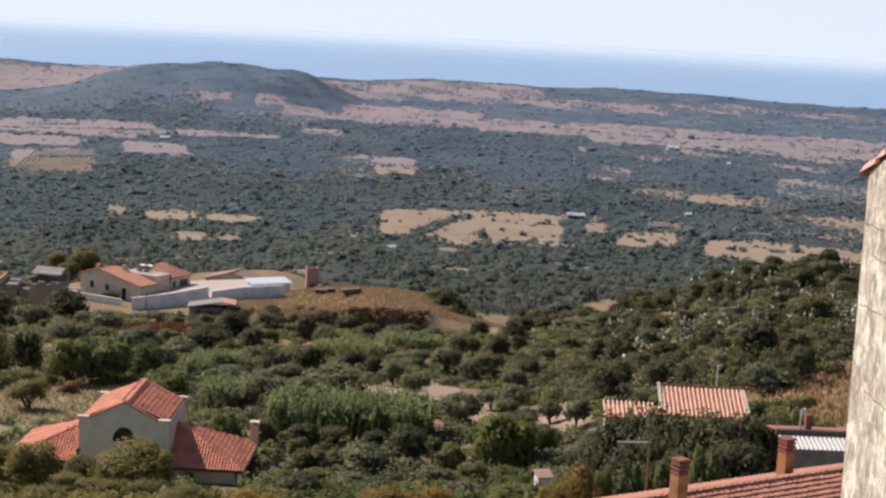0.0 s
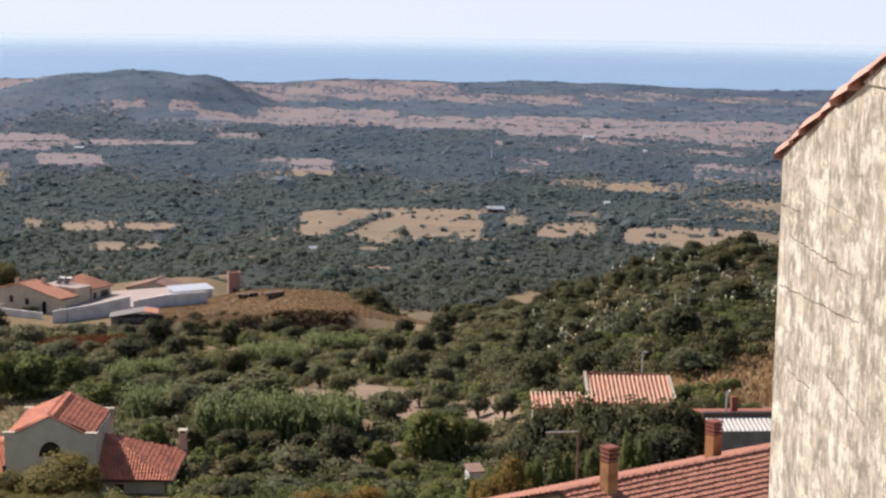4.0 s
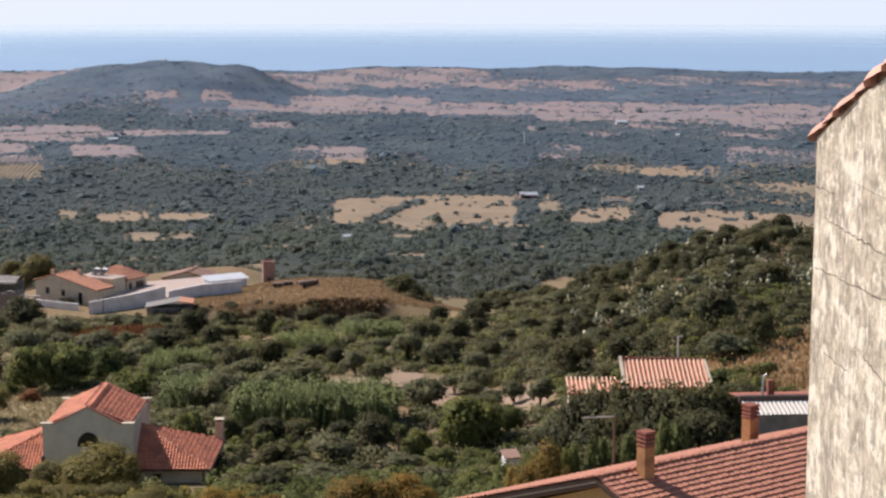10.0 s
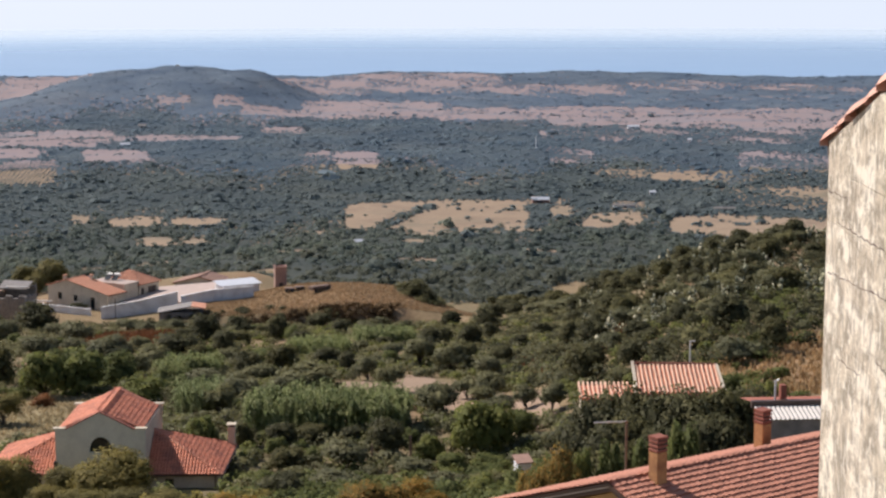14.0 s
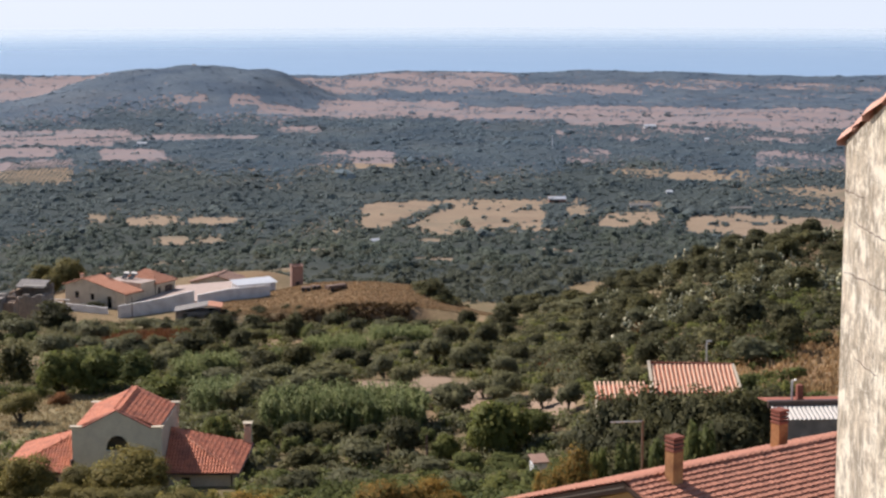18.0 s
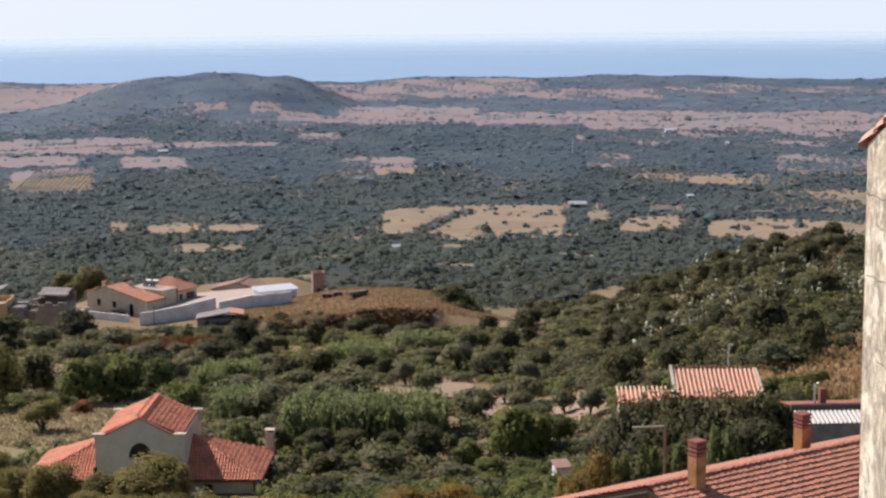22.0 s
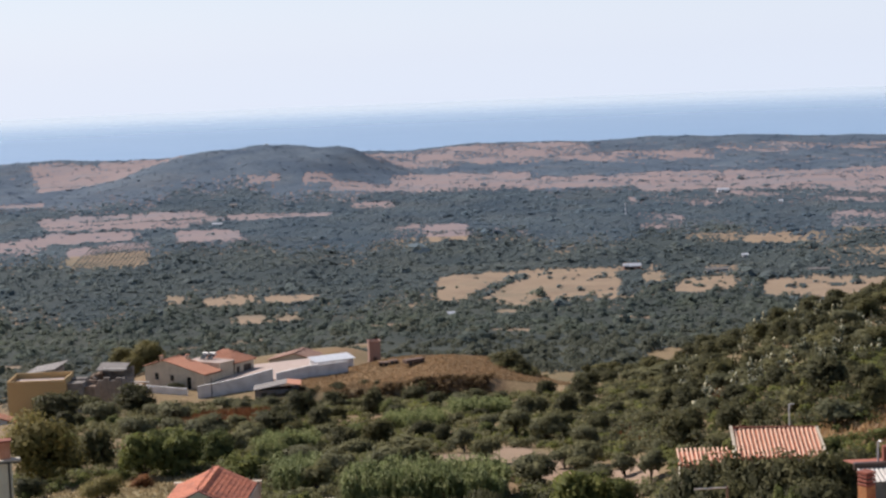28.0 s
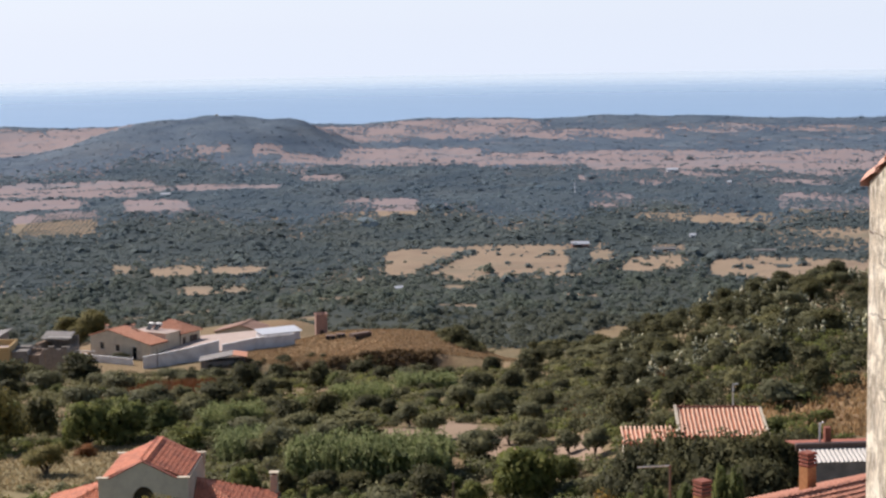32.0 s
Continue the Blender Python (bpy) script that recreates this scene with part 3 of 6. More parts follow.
def wood_cover(b, r, x, y):
    """How wooded the land is at a bearing and distance, 0 to 1."""
    cover = np.ones_like(b)
    for b0, b1, r0, r1, c in OPEN:
        cover = np.where(inside(b, r, b0, b1, r0, r1), c * (0.75 + 0.7 * np.sin(x * 0.06 + y * 0.013) * np.sin(y * 0.035)), cover)
    for f in FIELDS + FAR_FIELDS:
        cover = np.where(inside(b, r, *f), 0.035 + 0.045 * (r > 1200) + 0.05 * (np.sin(x * 0.043 + 1) * np.sin(y * 0.06) > 0.55), cover)
    for f in CLUMPS:
        cover = np.where(inside(b, r, *f), 0.95, cover)
    # hedges across the coastal fields and the green strip in the main field
    hedge = np.abs(r - 1672 - 16 * np.sin(b * 0.9)) < 3.5 + 2 * np.sin(b * 17)
    hedge |= (np.abs(r - 1722 - 9 * np.sin(b * 1.3 + 1)) < 3) & (np.sin(b * 7) > -0.3)
    hedge |= (np.abs(r - 1432 - 5 * b - 70) < 4) & (b < -10)
    cover = np.where(hedge & (np.sin(b * 41) > -0.6), np.maximum(cover, 0.95), cover)
    strip = np.abs(r - 919 - 62 * (b + 1.3)) < 17 - 7 * (b + 1.3)
    cover = np.where(strip & (b > -2.3) & (b < -0.4), 0.93, cover)
    clear = np.sin(x * 0.055 + 2) * np.sin(y * 0.05) + 0.6 * np.sin(x * 0.13) * np.sin(y * 0.11)
    return np.where((clear > 1.1) & (r < 860), cover * 0.1, cover)


def ring_edge(b, r, x, y):
    """Uneven line along which one haze tint of woodland passes into the next."""
    return 45 * np.sin(b * 0.8 + 0.5) + 24 * np.sin(b * 2.9) + 12 * np.sin(x * 0.05) + 10 * np.sin(y * 0.08 + x * 0.02)


def clump(seed, sprays, size):
    """A ragged crown about 1 wide made of leaf sprays: corners, faces, normals."""
    rng = np.random.default_rng(seed)
    n = sprays
    d = rng.normal(size=(n, 3))
    d /= np.linalg.norm(d, axis=1)[:, None]
    d[:, 2] = np.abs(d[:, 2])
    wide = 0.36 + 0.1 * np.sin(3 * np.arctan2(d[:, 1], d[:, 0]) + seed) + rng.uniform(-0.08, 0.08, n)
    c = d * wide[:, None] * (1, 1, 1.15) + (0, 0, 0.12)
    nrm = d + rng.normal(0, 0.3, (n, 3))
    nrm /= np.linalg.norm(nrm, axis=1)[:, None]
    a = np.cross(nrm, rng.normal(size=(n, 3)))
    a /= np.linalg.norm(a, axis=1)[:, None]
    b = np.cross(nrm, a)
    w = (size * rng.uniform(0.7, 1.3, n))[:, None]
    v = np.stack([c - a * w * 0.6, c - b * w * 0.45 + nrm * w * 0.1, c + a * w * 0.6, c + b * w * 0.45 + nrm * w * 0.1], 1)
    soft = d + rng.normal(0, 0.2, (n, 3)) + (0, 0, 0.75)
    soft /= np.linalg.norm(soft, axis=1)[:, None]
    return v.reshape(-1, 3), np.arange(4 * n).reshape(n, 4), np.repeat(soft, 4, 0)


def scatter(name, r0, r1, count, size, sprays, mat, label, b0=-19.0, b1=19.0, tall=(0.55, 0.95), spread=0.42):
    """Woodland of many crowns; every crown is one island of colour."""
    rng = np.random.default_rng(int(r0))
    b = rng.uniform(b0, b1, count)
    r = np.sqrt(rng.uniform((r0 - 80) ** 2, (r1 + 80) ** 2, count))
    x, y = r * np.sin(np.radians(b)), r * np.cos(np.radians(b))
    keep = rng.random(count) < wood_cover(b, r, x, y)
    line = r + ring_edge(b, r, x, y) * (r > 700) + rng.normal(0, 38, count)
    keep &= (line > r0) & (line < r1) & (r < 2300)
    # nothing sown on the villa's shelf, the mound or the roofs there
    keep &= ~((x > -112) & (x < 4) & (y > 340) & (y < 412))
    x, y = x[keep], y[keep]
    z = ground(x, y)
    n = len(x)
    templates = [clump(s, sprays, 1.5 / math.sqrt(sprays)) for s in range(8)]
    allv, allf, alln, base = [], [], [], 0
    pick = rng.integers(0, 8, n)
    w = size * rng.lognormal(-0.08, spread, n)
    turn = rng.uniform(0, 6.28, n)
    for k, (tv, tf, tn) in enumerate(templates):
        s = pick == k
        m = s.sum()
        c, d = np.cos(turn[s])[:, None], np.sin(turn[s])[:, None]
        px = (tv[:, 0] * c - tv[:, 1] * d) * w[s][:, None] + x[s][:, None]
        py = (tv[:, 0] * d + tv[:, 1] * c) * w[s][:, None] + y[s][:, None]
        pz = tv[:, 2] * (w[s] * rng.uniform(*tall, m))[:, None] + z[s][:, None] - 0.05 * w[s][:, None]
        allv.append(np.stack([px, py, pz], -1).reshape(-1, 3))
        alln.append(np.stack([tn[:, 0] * c - tn[:, 1] * d, tn[:, 0] * d + tn[:, 1] * c, np.broadcast_to(tn[:, 2], px.shape)], -1).reshape(-1, 3))
        allf.append((tf[None] + (np.arange(m) * len(tv))[:, None, None]).reshape(-1, 4) + base)
        base += m * len(tv)
    ob = link(name, np.concatenate(allv), np.concatenate(allf), mat)
    ob.data.normals_split_custom_set_from_vertices(np.concatenate(alln).astype(np.float32))
    return tagged(ob, label, "woodland", kind="stuff")


def scrub_floor(name, r0, r1, step, rise, mat, label):
    """The low scrub between the crowns, as an uneven carpet that leaves the fields bare."""
    bs = np.radians(np.arange(-19, 19.01, 0.07))
    rs = np.arange(r0 - 88, min(r1 + 88, 2292), step)
    B, D = np.meshgrid(bs, rs)
    x, y = D * np.sin(B), D * np.cos(B)
    rng = np.random.default_rng(int(r0) + 5)
    z = ground(x, y) + rng.uniform(0.1, rise, x.shape)
    v = np.stack([x, y, z], -1).reshape(-1, 3)
    n = len(bs)
    i, j = np.meshgrid(np.arange(n - 1), np.arange(len(rs) - 1))
    q = (j * n + i).ravel()
    jb, jd = rng.normal(0, 0.022, B.shape) * np.repeat(rng.uniform(0.2, 1.6, (1, n)), len(rs), 0), rng.normal(0, 2.5, B.shape)
    cov = wood_cover(np.degrees(B) + jb, D + jd, x, y).ravel()
    keep = rng.random(len(q)) < np.where(cov[q] > 0.9, 1.0, np.clip(cov[q] * 2.2, 0, 0.85) * (cov[q] > 0.1))
    line = (D + ring_edge(np.degrees(B), D, x, y) * (D > 700)).ravel()[q] + rng.normal(0, 34, len(q))
    away = ~((x > -116) & (x < 8) & (y < 415)).ravel()[q]
    q = q[keep & away & (line > r0) & (line < r1)]
    tagged(smooth_shade(link(name, v, np.stack([q, q + n, q + n + 1, q + 1], 1), mat)), label, "scrub", kind="stuff")


scrub_floor("scrub", 430, 880, 5, 0.35, M["scrub_mid_shade"], "low scrub between the trees of the lower slope, darkened as if shaded")
scrub_floor("scrub", 880, 1180, 6, 0.4, M["scrub_plain_shade"], "low scrub under the woodland of the plain, darkened as if shaded")
scrub_floor("scrub", 1180, 1640, 7, 0.4, M["scrub_blue_shade"], "low scrub of the far plain, darkened as if shaded")
scrub_floor("scrub", 1640, 2400, 8, 0.4, M["wood_far_haze"], "low scrub of the coastal upland")
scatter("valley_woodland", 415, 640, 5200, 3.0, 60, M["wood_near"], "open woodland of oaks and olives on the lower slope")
# rings further out take the tones with more haze in their colour
scatter("valley_woodland", 640, 880, 12000, 2.8, 30, M["wood_mid_haze"], "open woodland of oaks and olives at the foot of the slope")
scatter("plain_woodland", 880, 1180, 24000, 2.5, 14, M["wood_plain_haze"], "dense low woodland covering the plain", tall=(0.45, 0.75), spread=0.5)
scatter("plain_woodland", 1180, 1640, 30000, 2.6, 9, M["wood_blue_haze"], "low woodland across the far plain, coloured blue for haze", tall=(0.3, 0.55), spread=0.5)
scatter("coastal_maquis", 1640, 2400, 28000, 2.6, 8, M["wood_far_haze"], "maquis on the coastal hill and upland, coloured blue-grey for haze", tall=(0.2, 0.4), spread=0.5)


def grove_rows():
    """Young orchard in rows on the left of the plain, one mesh."""
    v, f, k = [], [], 0
    tv, tf, _ = clump(3, 12, 0.42)
    for i in range(15):
        for j in range(26):
            b, r = -14.95 + 0.15 * i + 0.03 * j, 1128 + 5.0 * j
            x, y = polar(b, r)
            v.append(tv * 1.5 + (x, y, float(ground(x, y)) - 0.1))
            f.append(tf + k * len(tv))
            k += 1
    tagged(link("orchard", np.concatenate(v), np.concatenate(f), M["wood_plain_haze"]), "young orchard planted in straight rows", "orchard", kind="stuff")


grove_rows()


# ---- building helpers ----
def part(name, bm, mat, parent=None, label="", flat=True):
    """Links a bmesh as one mesh object under a thing or a part."""
    bmesh.ops.recalc_face_normals(bm, faces=bm.faces)
    me = bpy.data.meshes.new(name)
    bm.to_mesh(me)
    bm.free()
    me.materials.append(mat)
    ob = new(name, me)
    if parent:
        ob.parent = parent
    if label:
        ob["label"] = label
    if not flat:
        smooth_shade(ob)
    return ob


def thing(name, x, y, z, rz, label, category, group="", kind=""):
    ob = new(name)
    ob.empty_display_size = 0.3
    ob.matrix_world = pose(x, y, z, 0, 0, rz)
    return tagged(ob, label, category, group, kind)


def block(x0, x1, y0, y1, z0, z1, bevel=0.02):
    bm = bmesh.new()
    m = Matrix.Translation(((x0 + x1) / 2, (y0 + y1) / 2, (z0 + z1) / 2)) @ Matrix.Diagonal((x1 - x0, y1 - y0, z1 - z0, 1))
    bmesh.ops.create_cube(bm, size=1, matrix=m)
    if bevel:
        bmesh.ops.bevel(bm, geom=bm.edges[:], offset=bevel, segments=1, affect="EDGES")
    return bm


def solid(points, out, bevel=0.0):
    """A flat polygon given thickness along the vector out."""
    bm = bmesh.new()
    f = bm.faces.new([bm.verts.new(p) for p in points])
    ext = bmesh.ops.extrude_face_region(bm, geom=[f])
    bmesh.ops.translate(bm, vec=out, verts=[v for v in ext["geom"] if isinstance(v, bmesh.types.BMVert)])
    if bevel:
        bmesh.ops.recalc_face_normals(bm, faces=bm.faces)
        bmesh.ops.bevel(bm, geom=bm.edges[:], offset=bevel, segments=1, affect="EDGES")
    return bm


def tube(points, radius, sides=8, taper=1.0):
    """A round bar along a line of points."""
    bm = bmesh.new()
    rings = []
    pts = [Vector(p) for p in points]
    for k, p in enumerate(pts):
        d = (pts[min(k + 1, len(pts) - 1)] - pts[max(k - 1, 0)]).normalized()
        a = d.orthogonal().normalized()
        b = d.cross(a)
        r = radius * (1 + (taper - 1) * k / max(1, len(pts) - 1))
        rings.append([bm.verts.new(p + r * (math.cos(t) * a + math.sin(t) * b)) for t in [6.2832 * i / sides for i in range(sides)]])
    for u, v in zip(rings, rings[1:]):
        for i in range(sides):
            bm.faces.new((u[i], u[(i + 1) % sides], v[(i + 1) % sides], v[i]))
    bm.faces.new(rings[0])
    bm.faces.new(rings[-1])
    return bm


def merge(*meshes):
    """One bmesh from several."""
    out = bmesh.new()
    for bm in meshes:
        tmp = bpy.data.meshes.new("tmp")
        bm.to_mesh(tmp)
        bm.free()
        out.from_mesh(tmp)
        bpy.data.meshes.remove(tmp)
    return out


def barrel(w, l, rise, thick, seg=6):
    """A curved clay tile: cross-section along x, length down -y, its lower lip thick and lifted."""
    xs = np.linspace(-w / 2, w / 2, seg + 1)
    hs = rise * np.sin(np.linspace(0, np.pi, seg + 1)) ** 0.8
    up = np.stack([xs * 0.86, np.full(seg + 1, l * 0.06), hs * 0.8], 1)
    lo = np.stack([xs, np.full(seg + 1, -l), hs + thick], 1)
    lip = np.stack([xs, np.full(seg + 1, -l), np.zeros(seg + 1) - 0.01], 1)
    v = np.concatenate([up, lo, lo, lip])
    n = seg + 1
    f = [(i, n + i, n + i + 1, i + 1) for i in range(seg)] + [(2 * n + i, 3 * n + i, 3 * n + i + 1, 2 * n + i + 1) for i in range(seg)]
    return v, np.array(f)


def roll_tile(w, l, rise, thick):
    """An interlocking clay tile: a flat pan, a rounded roll and a thick lower lip."""
    prof = np.array([(-0.5, 0.25), (-0.42, 0.0), (-0.05, 0.0), (0.08, 0.55), (0.25, 1.0), (0.42, 0.75), (0.5, 0.25)]) * (w, rise)
    n = len(prof)
    up = np.stack([prof[:, 0], np.full(n, l * 0.08), prof[:, 1]], 1)
    lo = np.stack([prof[:, 0], np.full(n, -l), prof[:, 1] + thick], 1)
    lip = np.stack([prof[:, 0], np.full(n, -l + 0.01), prof[:, 1] - 0.005], 1)
    v = np.concatenate([up, lo, lo, lip])
    f = [(i, n + i, n + i + 1, i + 1) for i in range(n - 1)] + [(2 * n + i, 3 * n + i, 3 * n + i + 1, 2 * n + i + 1) for i in range(n - 1)]
    return v, np.array(f)


def within(poly, x, y):
    hit = np.zeros(len(x), bool)
    for (x0, y0), (x1, y1) in zip(poly, poly[1:] + poly[:1]):
        with np.errstate(divide="ignore", invalid="ignore"):
            hit ^= ((y0 > y) != (y1 > y)) & (x < (x1 - x0) * (y - y0) / (y1 - y0 + 1e-12) + x0)
    return hit


def tiled(name, corners, template, w, l, mat, parent, label="", single=None, seed=3):
    """Lays courses of tiles on a roof face whose first two corners are its eave. single: a test of the places
    (along, up the slope) of the tiles that become objects of their own."""
    c = [Vector(p) for p in corners]
    e = (c[1] - c[0]).normalized()
    nrm = e.cross(c[2] - c[0]).normalized()
    if nrm.z < 0:
        nrm = -nrm
    up = nrm.cross(e).normalized()
    poly = [((p - c[0]).dot(e), (p - c[0]).dot(up)) for p in c]
    us, vs = [p[0] for p in poly], [p[1] for p in poly]
    rng = np.random.default_rng(seed)
    gu, gv_ = np.meshgrid(np.arange(min(us) + w / 2, max(us), w), np.arange(0.0, max(vs), l))
    gu, gv_ = gu.ravel(), gv_.ravel()
    keep = within(poly, gu, gv_ + l * 0.15)
    gu, gv_ = gu[keep], gv_[keep]
    tv, tf = template
    basis = np.array([e, up, nrm])
    jit = rng.normal(0, 0.006, (len(gu), 2))
    top = np.stack([gu + jit[:, 0], gv_ + l + jit[:, 1], 0.02 + rng.uniform(0, 0.012, len(gu))], 1)
    lone = single(gu, gv_) if single else np.zeros(len(gu), bool)
    rest = top[~lone]
    if len(rest):
        v = (tv[None] + rest[:, None]) @ basis + np.array(c[0])
        f = tf[None] + (np.arange(len(rest)) * len(tv))[:, None, None]
        tagged(smooth_shade(link(name, v.reshape(-1, 3), f.reshape(-1, 4), mat, parent, label)), kind="stuff")
    if lone.any():
        me = link("tile", tv @ basis, tf, mat, parent)
        for k, p in enumerate(top[lone]):
            ob = me if k == 0 else new("tile", me.data)
            ob.parent = parent
            ob.location = p @ basis + np.array(c[0])


def arch(x, z, w, h, y, depth, legs=0.0):
    """A half-round opening's outline as a solid."""
    pts = [(x - w / 2, y, z - legs)] + [(x - w / 2 * math.cos(t), y, z + h * math.sin(t)) for t in np.linspace(0, math.pi, 13)] + [(x + w / 2, y, z - legs)]
    if legs == 0:
        pts = pts[1:-1]
    return solid(pts, (0, depth, 0))


def pierced(outline, y, depth, holes):
    """A wall in the xz plane with rectangular or arched holes cut through, as one bmesh."""
    me = bpy.data.meshes.new("w")
    bm = solid([(px, y, pz) for px, pz in outline], (0, depth, 0))
    bmesh.ops.recalc_face_normals(bm, faces=bm.faces)
    bm.to_mesh(me)
    bm.free()
    ob = new("w", me)
    cutters = []
    for h in holes:
        hm = bpy.data.meshes.new("h")
        hb = arch(h[1], h[2], h[3], h[4], y - 0.2, depth + 0.4) if h[0] == "arch" else block(h[1], h[2], y - 0.2, y + depth + 0.2, h[3], h[4], 0)
        bmesh.ops.recalc_face_normals(hb, faces=hb.faces)
        hb.to_mesh(hm)
        hb.free()
        ho = new("h", hm)
        mod = ob.modifiers.new("cut", "BOOLEAN")
        mod.operation, mod.object, mod.solver = "DIFFERENCE", ho, "EXACT"
        cutters.append(ho)
    dg = bpy.context.evaluated_depsgraph_get()
    out = bmesh.new()
    out.from_mesh(ob.evaluated_get(dg).to_mesh())
    for o in (ob, *cutters):
        bpy.data.objects.remove(o)
    return out


def window(parent, x0, x1, z0, z1, y, frame_mat, shutter=None, depth=0.25):
    """A window set back in an opening: frame, dark pane, sill, and shutters where it has them."""
    w = part("window", merge(block(x0, x0 + 0.07, y + 0.08, y + 0.15, z0, z1, 0), block(x1 - 0.07, x1, y + 0.08, y + 0.15, z0, z1, 0),
                             block(x0 + 0.07, x1 - 0.07, y + 0.08, y + 0.15, z1 - 0.07, z1, 0), block(x0 + 0.07, x1 - 0.07, y + 0.08, y + 0.15, z0, z0 + 0.07, 0)), frame_mat, parent)
    part("pane", block(x0 + 0.07, x1 - 0.07, y + 0.11, y + 0.12, z0 + 0.07, z1 - 0.07, 0), M["glass"], w, "dark window glass")
    part("window_sill", block(x0 - 0.08, x1 + 0.08, y - 0.08, y + 0.08, z0 - 0.06, z0 - 0.003, 0.01), M["white"], w)
    part("backing", block(x0, x1, y + 0.2, y + 0.24, z0, z1, 0), M["dark_room"], w)
    return w


def chimney(parent, x, y, z0, z1, w, mat, cap_mat, slots=3):
    """A square stack with a louvred terracotta cap of stacked slabs."""
    c = part("chimney", block(x - w / 2, x + w / 2, y - w / 2, y + w / 2, z0, z1 - 0.45, 0.012), mat, parent)
    zz = z1 - 0.45
    part("cap_core", block(x - w * 0.36, x + w * 0.36, y - w * 0.36, y + w * 0.36, zz, z1 - 0.06, 0), M["soot"], c)
    for k in range(slots):
        part("cap_slab", block(x - w * 0.53, x + w * 0.53, y - w * 0.53, y + w * 0.53, zz + k * 0.115 + 0.012, zz + k * 0.115 + 0.085, 0.015), cap_mat, c, "terracotta chimney cap slab")
    bm = solid([(x - w * 0.53, y - w * 0.53, z1 - 0.1), (x + w * 0.53, y - w * 0.53, z1 - 0.1), (x + w * 0.53, y + w * 0.53, z1 - 0.1), (x - w * 0.53, y + w * 0.53, z1 - 0.1)], (0, 0, 0.07))
    part("cap_top", bm, cap_mat, c)
    return c


# ---- weathered gable wall beside the viewpoint ----
def gable_wall():
    """The neighbour's block-built gable, seen along its face, with a verge of clay tiles."""
    t = thing("gable_house", 2.075, 9.62, 113.0, -1.26, "neighbouring house with a weathered, streaked masonry gable and clay verge tiles", "house")
    # local: y runs back along the wall towards the viewpoint (negative), x into the house, z up from the street
    h0, pitch, run = 16.19, math.tan(radians(15.2)), 8.6
    core = solid([(0.022, 0, 0), (0.022, -run, 0), (0.022, -run, h0 + run * pitch - 0.05), (0.022, 0, h0 - 0.05)], (0.38, 0, 0))
    part("wall_core", core, M["wall_stone"], t, "lime mortar behind the blocks")
    side = solid([(0.41, 0.0, 0), (7.0, 0.0, 0), (7.0, 0.0, h0 - 0.06), (0.41, 0.0, h0 - 0.06)], (0, -0.3, 0))
    part("rear_wall", side, M["render_wall"], t)
    far_side = solid([(6.7, -0.31, 0), (6.7, -run + 0.31, 0), (6.7, -run + 0.31, h0 + (run - 0.31) * pitch - 0.06), (6.7, -0.31, h0 + 0.31 * pitch - 0.06)], (0.3, 0, 0))
    part("side_wall", far_side, M["render_wall"], t)
    part("front_wall", block(0.41, 7.0, -run, -run + 0.3, 0, h0 + (run - 0.3) * pitch - 0.06, 0), M["render_wall"], t)
    rng = random.Random(11)
    z = 9.6
    course = 0.315
    row = 0
    while z < h0 + run * pitch:
        y = -rng.uniform(0.1, 0.6) - 0.0
        y0 = min(0.0, (h0 - 0.05 - z) / pitch)
        course = rng.choice((0.31, 0.34, 0.62, 0.29))
        while y0 > -4.4:
            ln = rng.uniform(0.5, 1.4)
            y1 = max(y0 - ln, -run)
            top = min(z + course, h0 - y0 * pitch - 0.05)
            if h0 - y1 * pitch - 0.05 > z + 0.05:
                top = max(top, z + 0.004)
                p = rng.uniform(0.0, 0.0015)
                wob = [rng.uniform(-0.0015, 0.0015) for _ in range(4)]
                t2 = min(z + course - 0.001, h0 - y1 * pitch - 0.05)
                bm = solid([(0.06, y0 + 0.002, z + 0.002 + wob[0]), (0.06, y1 - 0.002, z + 0.002 + wob[1]), (0.06, y1 - 0.002, t2 + wob[2]), (0.06, y0 + 0.002, top - 0.001 + wob[3])], (-0.05 - p, 0, 0))
                part("stone", bm, M["wall_stone"], t)
            y0 = y1
        z += course
        row += 1
    # verge: mortar bed, over- and under-tiles lapped down the slope
    tv, tf = barrel(0.21, 0.40, 0.085, 0.016, 8)
    under = solid([(0.03, 0.06, h0 - 0.045), (0.03, -run, h0 + run * pitch - 0.045), (0.03, -run, h0 + run * pitch - 0.01), (0.03, 0.06, h0 - 0.01)], (0.3, 0, 0))
    part("verge_bed", under, M["mortar"], t, "brown mortar bed along the verge")
    slope = solid([(0.16, 0.06, h0 - 0.04), (0.16, -run, h0 + run * pitch - 0.04), (0.16, -run, h0 + run * pitch - 0.005), (0.16, 0.06, h0 - 0.005)], (6.5, 0, 0))
    part("roof_slab", slope, M["tile"], t)
    n = int(run / 0.345)
    me = None
    for col in range(2):
        for k in range(n):
            d = -0.06 + 0.345 * (k + 1)
            if me is None:
                me = smooth_shade(link("verge_tile", tv, tf, M["tile_pale"], t))
                ob = me
            else:
                ob = new("verge_tile", me.data)
                ob.parent = t
            tilt = math.degrees(math.atan(pitch)) + rng.uniform(-1.5, 1.5)
            ob.matrix_local = Matrix.Translation((0.082 + col * 0.22 + rng.uniform(-0.012, 0.012), -d, h0 + d * pitch - 0.04)) @ Euler((radians(-tilt), 0, radians(rng.uniform(-2, 2)))).to_matrix().to_4x4() @ Matrix.Diagonal((1, -1, 1, 1))
